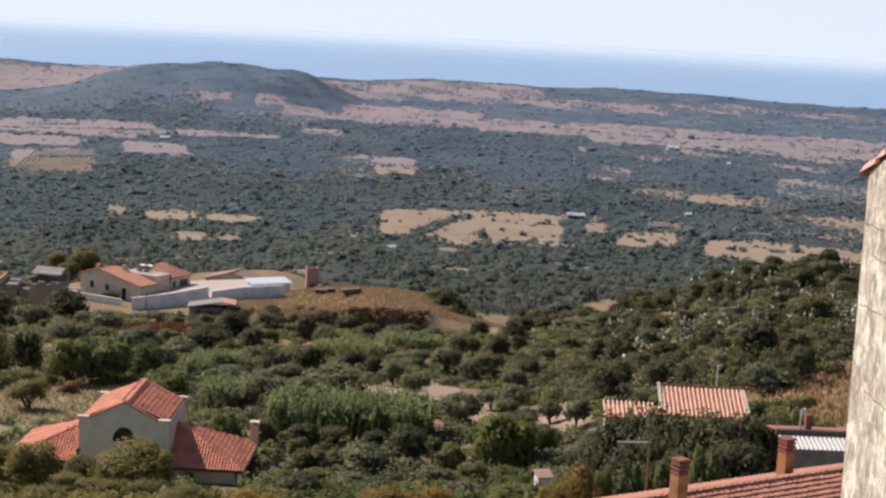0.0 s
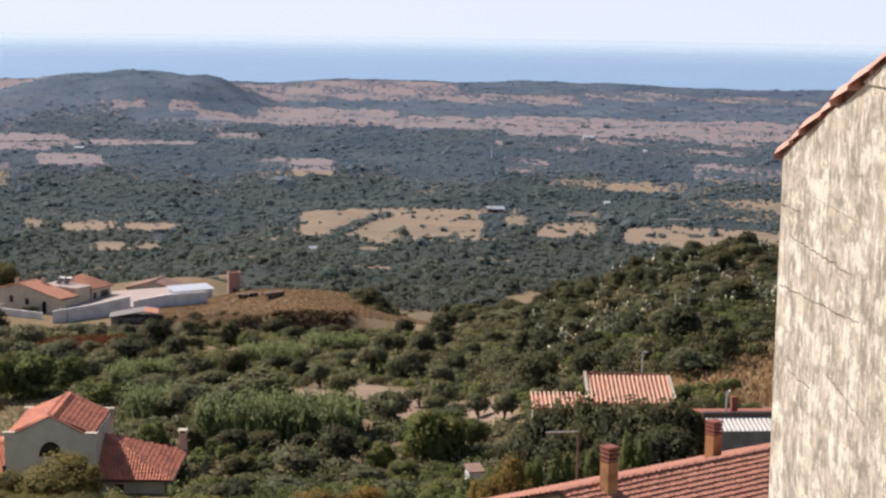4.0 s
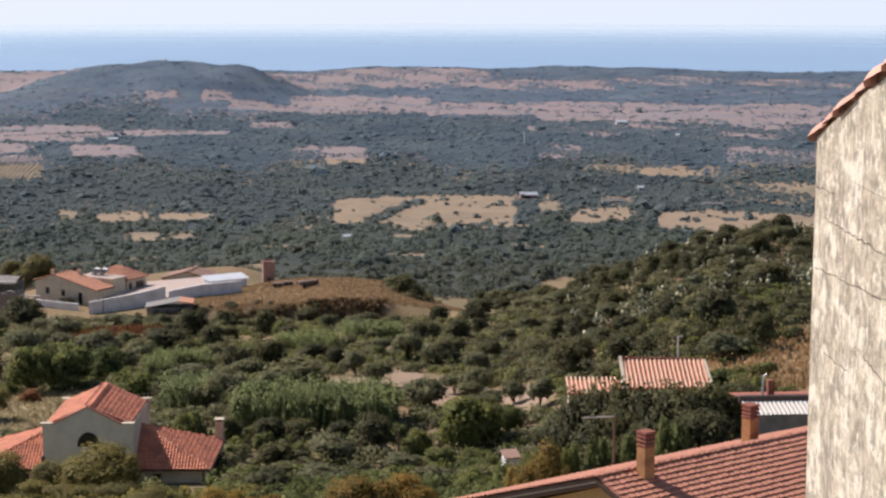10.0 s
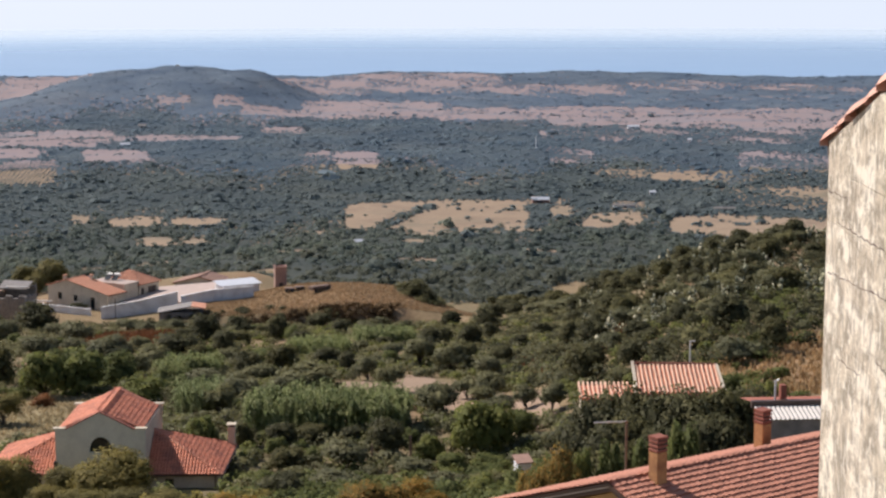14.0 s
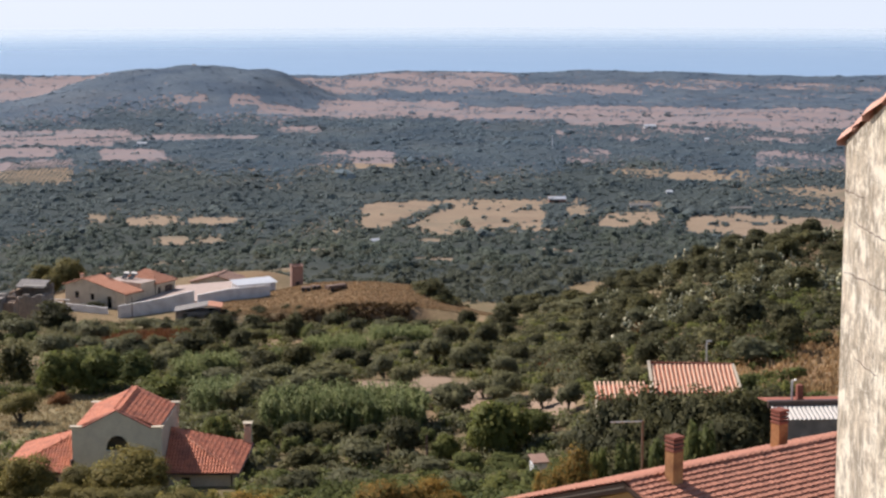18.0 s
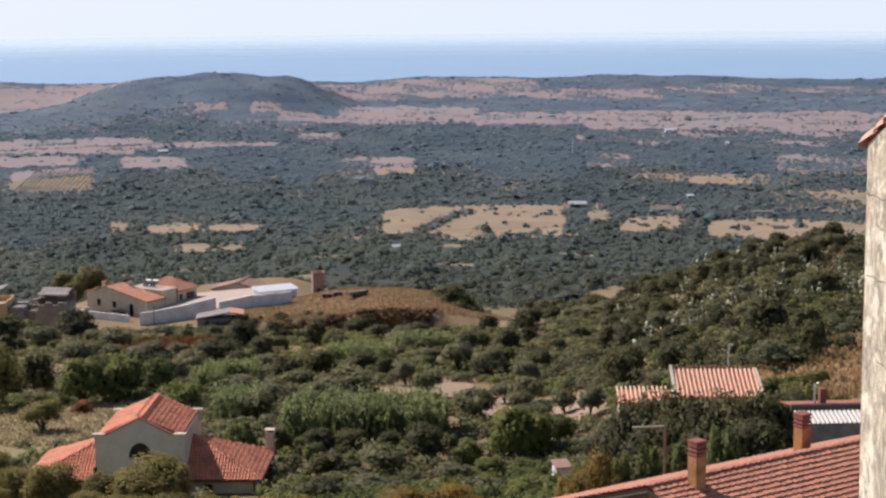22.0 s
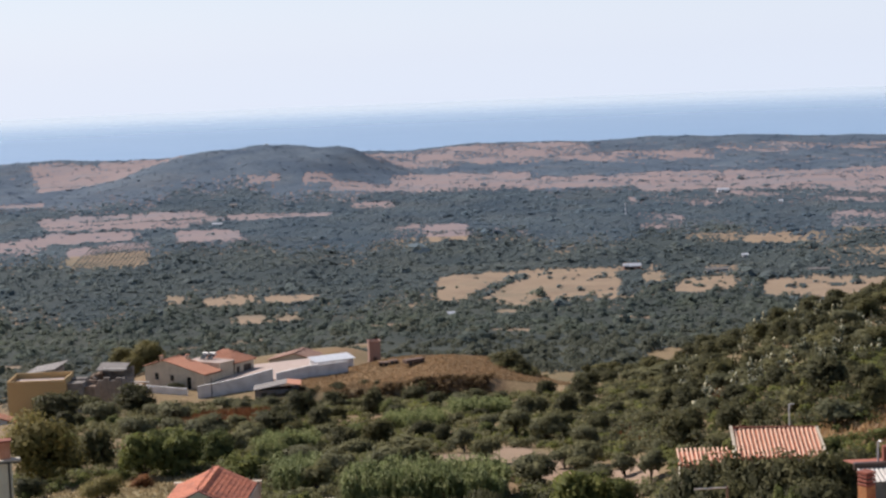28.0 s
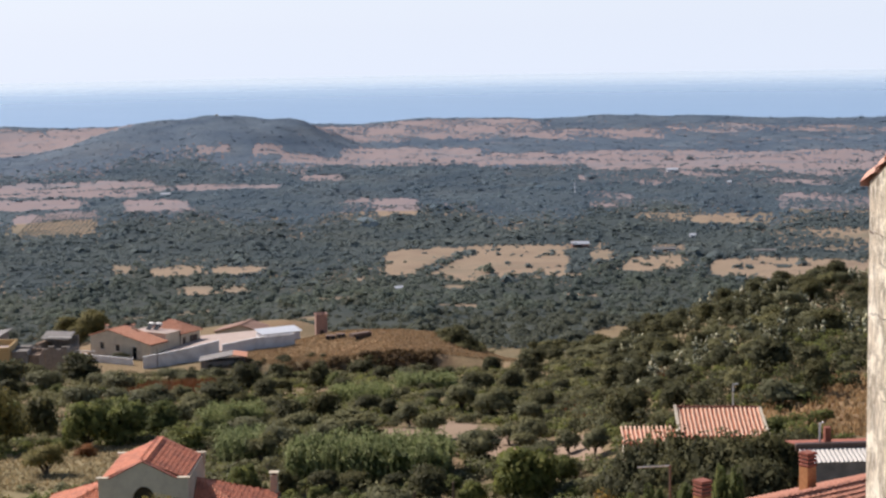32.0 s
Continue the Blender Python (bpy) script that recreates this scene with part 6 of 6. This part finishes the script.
FRESH_A = [(8.1, 84.5, 1.8, 4.7), (11.6, 84.5, 2.1, 4.7), (9.7, 84.5, 1.5, 4.3), (6.7, 84.5, 1.5, 4.7), (17.1, 98.0, 1.6, 1.1), (16.1, 100.1, 1.3, 1.3), (19.3, 100.2, 1.5, 1.1), (21.2, 111.9, 2.1, 2.0), (2.8, 116.4, 3.5, 1.8), (19.2, 120.5, 3.1, 2.1), (18.3, 124.4, 2.5, 1.6), (2.9, 128.3, 3.5, 1.2), (-10.3, 128.4, 1.7, 0.8), (0.4, 130.3, 3.1, 1.6), (3.5, 131.4, 3.7, 1.2), (3.4, 134.8, 4.7, 4.7)]
FRESH_B = [(2.6, 134.9, 5.1, 4.7), (-1.2, 135.2, 2.6, 1.9), (-2.9, 138.6, 2.0, 1.7), (-19.5, 139.2, 3.1, 2.7), (6.0, 140.0, 3.2, 2.4), (-28.3, 161.5, 5.5, 2.8), (-40.7, 165.7, 2.3, 1.2), (-38.5, 166.6, 5.4, 4.7), (-35.5, 168.8, 5.7, 5.0), (-26.5, 169.8, 5.1, 2.7), (-33.4, 176.2, 5.1, 3.9), (-25.7, 178.8, 4.2, 2.6), (-25.5, 181.4, 4.3, 2.3), (-19.9, 191.8, 5.1, 2.6), (-44.1, 201.8, 4.8, 2.9), (-17.7, 225.2, 4.9, 2.5)]
RUST = [(5.0, 80.0, 3.2, 5.7), (3.9, 81.0, 1.6, 4.6), (6.5, 82.0, 1.2, 3.9), (-4.1, 97.0, 4.6, 3.1), (-11.9, 97.0, 3.6, 2.4), (-1.8, 98.0, 4.7, 2.9), (-9.9, 98.0, 3.5, 1.8), (-5.9, 99.0, 2.5, 1.5), (-14.0, 99.0, 2.1, 1.3)]
GARDEN = [(-26.1, 105.4, 3.8, 1.5), (-17.4, 106.1, 3.4, 1.8), (-20.4, 110.2, 3.9, 1.7), (-30.8, 110.3, 4.0, 1.5), (-23.2, 110.8, 4.3, 1.9), (-27.9, 111.0, 4.4, 4.2), (-31.0, 114.0, 3.6, 3.9), (-22.3, 115.0, 6.1, 4.1), (-26.6, 115.4, 3.8, 1.8), (-33.6, 116.0, 4.2, 5.0), (-25.7, 117.0, 3.4, 3.2), (-21.6, 118.0, 3.4, 3.2), (-36.8, 119.7, 3.6, 2.1), (-41.1, 139.2, 3.2, 2.6), (-38.3, 149.3, 4.6, 3.0)]
HEDGE = [(13.2, 91.5, 4.8, 5.4), (15, 92, 4.6, 5.0), (16.6, 93, 4.2, 4.6), (8.8, 87, 4.0, 4.4), (11.2, 86.5, 4.2, 4.4), (13.6, 86.5, 4.2, 4.4), (7.6, 93.5, 4.4, 5.6), (9, 92.5, 5.0, 5.6), (10.6, 91, 5.0, 5.4), (8.3, 93.3, 4.0, 6.7), (9.4, 93, 4.1, 6.8), (10.6, 92.5, 3.8, 6.2), (8.6, 89.5, 3.5, 5.2), (9.9, 89.5, 3.6, 5.2), (13.8, 98.5, 3.2, 3.6), (17.6, 96, 2.4, 2.6)]
place(PROTO["broad"], BROAD, 1)
place(PROTO["broad"], TALL_FAR, 2)
place(PROTO["oak"], OAKS_A, 3)
place(PROTO["oak"], OAKS_B, 4)
place(PROTO["oak"], OAKS_C, 5)
place(PROTO["olive"], OLIVES_A, 6)
place(PROTO["olive"], OLIVES_B, 7)
place(PROTO["olive"], OLIVES_C, 8)
place(PROTO["fresh"], FRESH_A, 9)
place(PROTO["fresh"], FRESH_B, 10)
place(PROTO["rust"], RUST, 11)
place(PROTO["garden"], GARDEN, 12)
place(PROTO["oak_near"], HEDGE, 18)
place(PROTO["fresh"], [(3.84, 95.92, 3.0, 3.4), (4.47, 95.9, 3.0, 3.42), (5.1, 94.86, 3.0, 3.38), (15.7, 81, 2.2, 3.6), (17.3, 81.3, 2.3, 3.5), (18.8, 81, 2.2, 3.6)], 21)
place(PROTO["dry"], [(-37.3, 160.7, 2.7, 1.3)], 20)
place(PROTO["fresh"], [(6.22, 32.41, 1.5, 9.87)], 19)

# ground kept free of scattered plants: x from, to, y from, to
KEEP_FREE = [
    (-35.5, -16.0, 120, 135), (7, 17, 97, 104), (14.5, 21, 80, 90), (-2, 20, 30, 62), (-95, -38, 360, 412), (-106, -84, 300, 360), (-56, 6, 343, 400),
    (-40, -20, 96, 104), (-7, 1, 158, 187), (-0.2, 5, 150, 178), (-10.5, -7.0, 165, 182), (3.5, 10.5, 143, 160), (-44, -31, 142, 168), (3, 9, 76, 80), (-60, -46, 350, 362), (24, 34, 122, 134), (-56, -40, 240, 290), (-44, 2, 318, 352),
]


def free(x, y):
    return not any(a < x < b and c < y < d for a, b, c, d in KEEP_FREE)


def fill(protos, b0, b1, r0, r1, n, w0, w1, seed):
    """Self-sown trees over a stretch of the slope."""
    rng = random.Random(seed)
    rows = []
    while len(rows) < n:
        x, y = polar(rng.uniform(b0, b1), math.sqrt(rng.uniform(r0 * r0, r1 * r1)))
        if free(x, y):
            w = rng.uniform(w0, w1)
            rows.append((x, y, w, w * rng.uniform(0.55, 0.8)))
    place(protos, rows, seed + 1)


fill(PROTO["oak"], 3.5, 15, 175, 330, 52, 3.4, 5.8, 60)
fill(PROTO["olive"], 3.5, 15, 175, 330, 46, 2.4, 4.0, 61)
fill(PROTO["oak"], -17, -1, 225, 338, 16, 2.6, 4.6, 62)
fill(PROTO["olive"], -17, 0, 205, 338, 30, 2.6, 4.4, 63)
fill(PROTO["fresh"], -17, -1, 180, 300, 26, 2.0, 3.4, 64)
fill(PROTO["fresh"], -10, 12, 88, 140, 26, 1.4, 2.2, 66)
fill(PROTO["oak"], 1.5, 14, 340, 430, 60, 3.0, 5.0, 67)
fill(PROTO["olive"], -3, 14, 330, 430, 50, 2.6, 4.4, 68)
for group in PROTO.values():
    for ob in group:
        for o in (*ob.children_recursive, ob):
            bpy.data.objects.remove(o)


def undergrowth(name, b0, b1, r0, r1, n, w0, w1, kind, label, cards=130, size=0.15, seed=80, anywhere=False):
    """Low growth that nobody could count, as one mesh."""
    rng = np.random.default_rng(seed)
    items = []
    while len(items) < n:
        x, y = polar(rng.uniform(b0, b1), math.sqrt(rng.uniform(r0 * r0, r1 * r1)))
        if not (anywhere or free(x, y)):
            continue
        w = rng.uniform(w0, w1)
        z = float(ground(x, y))
        lb = [(x + w * 0.25 * rng.normal(), y + w * 0.25 * rng.normal(), z + w * 0.22 * rng.uniform(0.6, 1.2), w * 0.3) for _ in range(4)]
        items.append(leaf_cards(rng, lb, cards, size * w ** 0.5))
    return tagged(leaves(name, items, M[kind]), label, "undergrowth", kind="stuff")


undergrowth("undergrowth", -17, 15, 78, 180, 800, 0.9, 2.2, "fresh", "mixed green undergrowth on the garden slope", seed=81)
undergrowth("undergrowth", -17, 4, 120, 345, 1150, 1.2, 2.8, "olive", "grey-green scrub between the trees", seed=82)
undergrowth("undergrowth", -14, 5, 128, 215, 700, 1.0, 2.4, "olive", "grey-green scrub in the grove", seed=101)
undergrowth("undergrowth", -12, 4, 150, 300, 420, 1.2, 2.6, "fresh", "green scrub in the grove", seed=102)
undergrowth("undergrowth", -14, -5, 335, 358, 110, 1.2, 2.4, "dark", "dark bushes below the yard wall", seed=103, anywhere=True)
undergrowth("undergrowth", 3, 15, 140, 330, 200, 1.2, 2.6, "olive", "grey-green scrub on the hillside", seed=104)
undergrowth("undergrowth", 1, 15, 130, 330, 1200, 1.2, 3.0, "dark", "dark maquis on the hillside", seed=83)


undergrowth("undergrowth", -7.5, -0.6, 328, 341, 150, 2.0, 3.6, "dark", "dark bushes below the scarp of the mound", seed=84, anywhere=True)
undergrowth("scarp_growth", -6.6, -1.6, 341, 352, 560, 0.9, 2.2, "scarp", "brown dry scrub hanging on the scarp", seed=92, anywhere=True)
undergrowth("scarp_growth", -6.0, -2.0, 341, 349, 90, 1.4, 2.8, "dark", "dark bushes on the scarp", seed=93, anywhere=True)
undergrowth("garden_growth", -19, -6, 86, 113, 470, 1.0, 2.4, "garden", "leafy yellow-green garden growth below the house", seed=88)
undergrowth("garden_growth", -7, 5, 92, 126, 420, 1.0, 2.4, "fresh", "leafy green garden growth on the slope", seed=89)
undergrowth("undergrowth", 7, 13, 74, 84, 120, 1.0, 2.0, "fresh", "green garden shrubs below the sheds", seed=85)


def canes(name, x0, x1, y0, y1, n, h, label, seed):
    """A stand of giant cane: stalks with long arching blades."""
    rng = np.random.default_rng(seed)
    v, f, k = [], [], 0
    for _ in range(n):
        x, y = rng.uniform(x0, x1), rng.uniform(y0, y1)
        z, hh = float(ground(x, y)), h * rng.uniform(0.75, 1.05) * (0.85 + 0.22 * math.sin(x * 1.9) * math.sin(x * 0.7 + y * 1.3))
        lean = rng.normal(0, 0.12, 2)
        for q in range(9):
            t = rng.uniform(0.35, 1.0)
            a = rng.uniform(0, 6.283)
            d = np.array([math.cos(a), math.sin(a), 0.0])
            s = np.array([-d[1], d[0], 0]) * 0.07
            p = np.array([x + lean[0] * hh * t, y + lean[1] * hh * t, z + hh * t])
            l = rng.uniform(0.5, 0.95)
            m, e = p + d * l * 0.5 + (0, 0, 0.28 * l), p + d * l + (0, 0, -0.1 * l)
            v.append(np.array([p - s * 0.4, p + s * 0.4, m + s, m - s, e + s * 0.2, e - s * 0.2]))
            f.append(np.array([(3, 2, 1, 0), (5, 4, 2, 3)]) + k)
            k += 6
        p, e = np.array([x, y, z]), np.array([x + lean[0] * hh, y + lean[1] * hh, z + hh])
        o = np.array([0.03, 0, 0])
        v.append(np.array([p - o, p + o, e + o, e - o, e, e]))
        f.append(np.array([(0, 1, 2, 3)]) + k)
        k += 6
    ob = link(name, np.concatenate(v), np.concatenate(f), M["cane"])
    up = rng.normal(0, 0.35, (len(v) * 6, 3)) + (0, -0.25, 0.8)
    ob.data.normals_split_custom_set_from_vertices((up / np.linalg.norm(up, axis=1)[:, None]).astype(np.float32))
    return tagged(ob, label, "cane", kind="stuff")


canes("cane_thicket", -16.5, -3.4, 143, 149, 1100, 3.7, "tall stand of giant cane with arching blades", 90)
canes("cane_thicket", -20, -12.5, 219, 227, 420, 2.8, "pale green cane along the ditch", 91)
canes("cane_thicket", -12.5, -4.5, 236, 243, 420, 2.8, "pale green cane below the mound", 94)
canes("cane_thicket", -24, -20.5, 152, 160, 200, 3.2, "cane beside the garden", 92)
canes("cane_thicket", -30, -24, 180, 188, 200, 2.6, "cane between the trees", 93)


def dry_grass(name, x0, x1, y0, y1, n, h, label, seed, mat="straw"):
    rng = np.random.default_rng(seed)
    x, y = rng.uniform(x0, x1, n), rng.uniform(y0, y1, n)
    z = ground(x, y)
    a = rng.uniform(0, 6.283, n)
    hh, w = h * rng.uniform(0.5, 1.2, n), rng.uniform(0.06, 0.2, n)
    dx, dy = np.cos(a) * w, np.sin(a) * w
    lx, ly = rng.normal(0, 0.25, n) * hh, rng.normal(0, 0.25, n) * hh
    v = np.stack([np.stack([x - dx, y - dy, z], 1), np.stack([x + dx, y + dy, z], 1), np.stack([x + dx * 0.3 + lx, y + dy * 0.3 + ly, z + hh], 1), np.stack([x - dx * 0.3 + lx, y - dy * 0.3 + ly, z + hh], 1)], 1)
    return tagged(link(name, v.reshape(-1, 3), np.arange(4 * n).reshape(n, 4), M[mat]), label, "grass", kind="stuff")


dry_grass("dry_grass", -54, 6, 351, 380, 36000, 0.32, "tall straw-coloured grass on the mound", 95)
dry_grass("dry_grass", -45, -31, 142, 168, 5000, 0.3, "bleached grass on the open terrace", 96, "hay")
dry_grass("red_bracken", -56, -40, 235, 290, 4000, 0.9, "rusty dry bracken on bare earth", 97, "bracken")
dry_grass("dry_grass", 20, 36, 118, 140, 4000, 0.5, "bleached grass along the hillside path", 98)
dry_grass("red_bracken", 8, 20, 170, 200, 2500, 0.8, "rusty dry bracken among the olives", 99, "bracken")


def prickly_pear(seed):
    rng = np.random.default_rng(seed)
    t = thing("prickly_pear", 0, -60, 60, 0, "clump of prickly pear with pale sunlit pads", "cactus", "prickly pears on the hillside")
    bm = bmesh.new()
    bmesh.ops.create_icosphere(bm, subdivisions=1, radius=0.5)
    pv = np.array([v.co[:] for v in bm.verts]) * (0.42, 0.1, 0.55)
    pf = np.array([[v.index for v in f.verts] for f in bm.faces])
    bm.free()
    ends = [np.array([rng.normal(0, 0.5), rng.normal(0, 0.5), 0.0]) for _ in range(5)]
    me = None
    for _ in range(24):
        p = ends[rng.integers(len(ends))]
        if p[2] > 2.4:
            continue
        e = Euler((rng.normal(0, 0.5), rng.normal(0, 0.5), rng.uniform(0, 6.28)))
        m = e.to_matrix()
        if me is None:
            ob = link("pad", pv * 0.95, pf, M["cactus"], t)
            me = ob.data
        else:
            ob = new("pad", me)
            ob.parent = t
        ob.matrix_local = Matrix.Translation(Vector(p) + m @ Vector((0, 0, 0.22))) @ m.to_4x4()
        ends.append(p + np.array(m @ Vector((0, 0, 0.43))))
    return t


pears = [prickly_pear(s) for s in (1, 2, 3)]
rng = random.Random(77)
count = 0
while count < 120:
    b, r = rng.uniform(4.5, 14), rng.uniform(165, 320)
    x, y = polar(b, r)
    if free(x, y):
        s = rng.uniform(0.85, 1.3)
        copy_thing(rng.choice(pears), pose(x, y, float(ground(x, y)) + rng.uniform(0.2, 0.9), 0, 0, rng.uniform(0, 360)) @ Matrix.Diagonal((s, s, s, 1)))
        count += 1
for ob in pears:
    for o in (*ob.children_recursive, ob):
        bpy.data.objects.remove(o)


# shrubs on top of the scarp and pale-leaved bush beside the tiled house
undergrowth("mound_scrub", -1.6, 0.2, 362, 376, 40, 1.6, 3.2, "olive", "bushes beside the mound", seed=87, anywhere=True)


# ---- small farm buildings scattered over the plain ----
def far_shed(b, r, w, d, h, roof, wall, label, rz=0):
    x, y = polar(b, r)
    t = thing("farm_shed", x, y, float(ground(x, y)), rz, label, "shed", "farm sheds on the plain")
    part("wall", block(-w / 2, w / 2, 0, d, -0.5, h, 0.05), M[wall], t)
    part("roof", solid([(-w / 2 - 0.4, -0.4, h), (w / 2 + 0.4, -0.4, h), (w / 2 + 0.4, d / 2, h + 0.35 * d), (-w / 2 - 0.4, d / 2, h + 0.35 * d)], (0, 0, 0.2)), M[roof], t)
    part("roof", solid([(-w / 2 - 0.4, d + 0.4, h), (w / 2 + 0.4, d + 0.4, h), (w / 2 + 0.4, d / 2, h + 0.35 * d), (-w / 2 - 0.4, d / 2, h + 0.35 * d)], (0, 0, 0.2)), M[roof], t)
    part("door", block(-w * 0.15, w * 0.1, -0.06, -0.01, 0, h * 0.75, 0), M["brown"], t)


far_shed(3.1, 1000, 9.5, 4, 1.9, "metal_roof", "brick", "long low barn with a pale roof beside the field", 8)
far_shed(6.05, 1512, 9.0, 4, 1.7, "metal_roof", "white", "white farm shed on the dry plain", 4)
far_shed(7.85, 1400, 2.6, 3, 1.6, "metal_roof", "white", "small white hut in the scrub", -10)
far_shed(-10.25, 1385, 7.0, 3, 1.6, "metal_roof", "white", "white farm shed at the field's edge", 2)
far_shed(-9.7, 1530, 6.0, 4, 2.0, "slate", "coping", "pale farmhouse among trees", 6)
far_shed(6.7, 1040, 3.2, 2.5, 1.5, "metal_roof", "white", "small pale hut in the woods", 0)
far_shed(5.8, 975, 12.0, 2.5, 1.3, "slate", "white", "long low pale outhouse behind the field", 0)
far_shed(-2.8, 770, 3.0, 2.5, 1.4, "metal_roof", "white", "small pale hut in a clearing", 20)
far_shed(9.0, 960, 11.0, 2.0, 0.9, "slate", "stone_dark", "low greenhouse frame by the woods", 0)

tw = thing("pale_mast", *polar(2.93, 1330), float(ground(*polar(2.93, 1330))), 0, "slim pale mast standing above the woodland", "mast")
part("shaft", tube([(0, 0, -0.5), (0, 0, 8.3)], 0.55, 8, 0.8), M["white"], tw)
part("head", block(-0.7, 0.7, -0.7, 0.7, 8.3, 9.2, 0.1), M["steel"], tw)

top = thing("hilltop_ruin", -290, 1932, float(ground(-290, 1932)), 10, "small ruin with a lookout on the hilltop", "ruin")
part("wall", block(-2.2, 2.2, -2, 2, -1, 1.6, 0.2), M["coping"], top)
part("turret", block(-0.9, 0.4, -1, 1, 1.6, 2.4, 0.2), M["coping"], top)

# posts along the ditch and on the hillside
for x, y, h in ((-2.7, 131.4, 2.6), (-5.7, 132.9, 1.6), (-8.2, 345.0, 4.5), (-68.5, 362.5, 4.2), (55.5, 262.0, 2.2)):
    t = thing("wooden_post", x, y, float(ground(x, y)), 0, "weathered wooden post standing in grass", "post")
    part("shaft", tube([(0, 0, -0.4), (0.05, 0, h)], 0.09, 7, 0.8), M["rusty"], t)
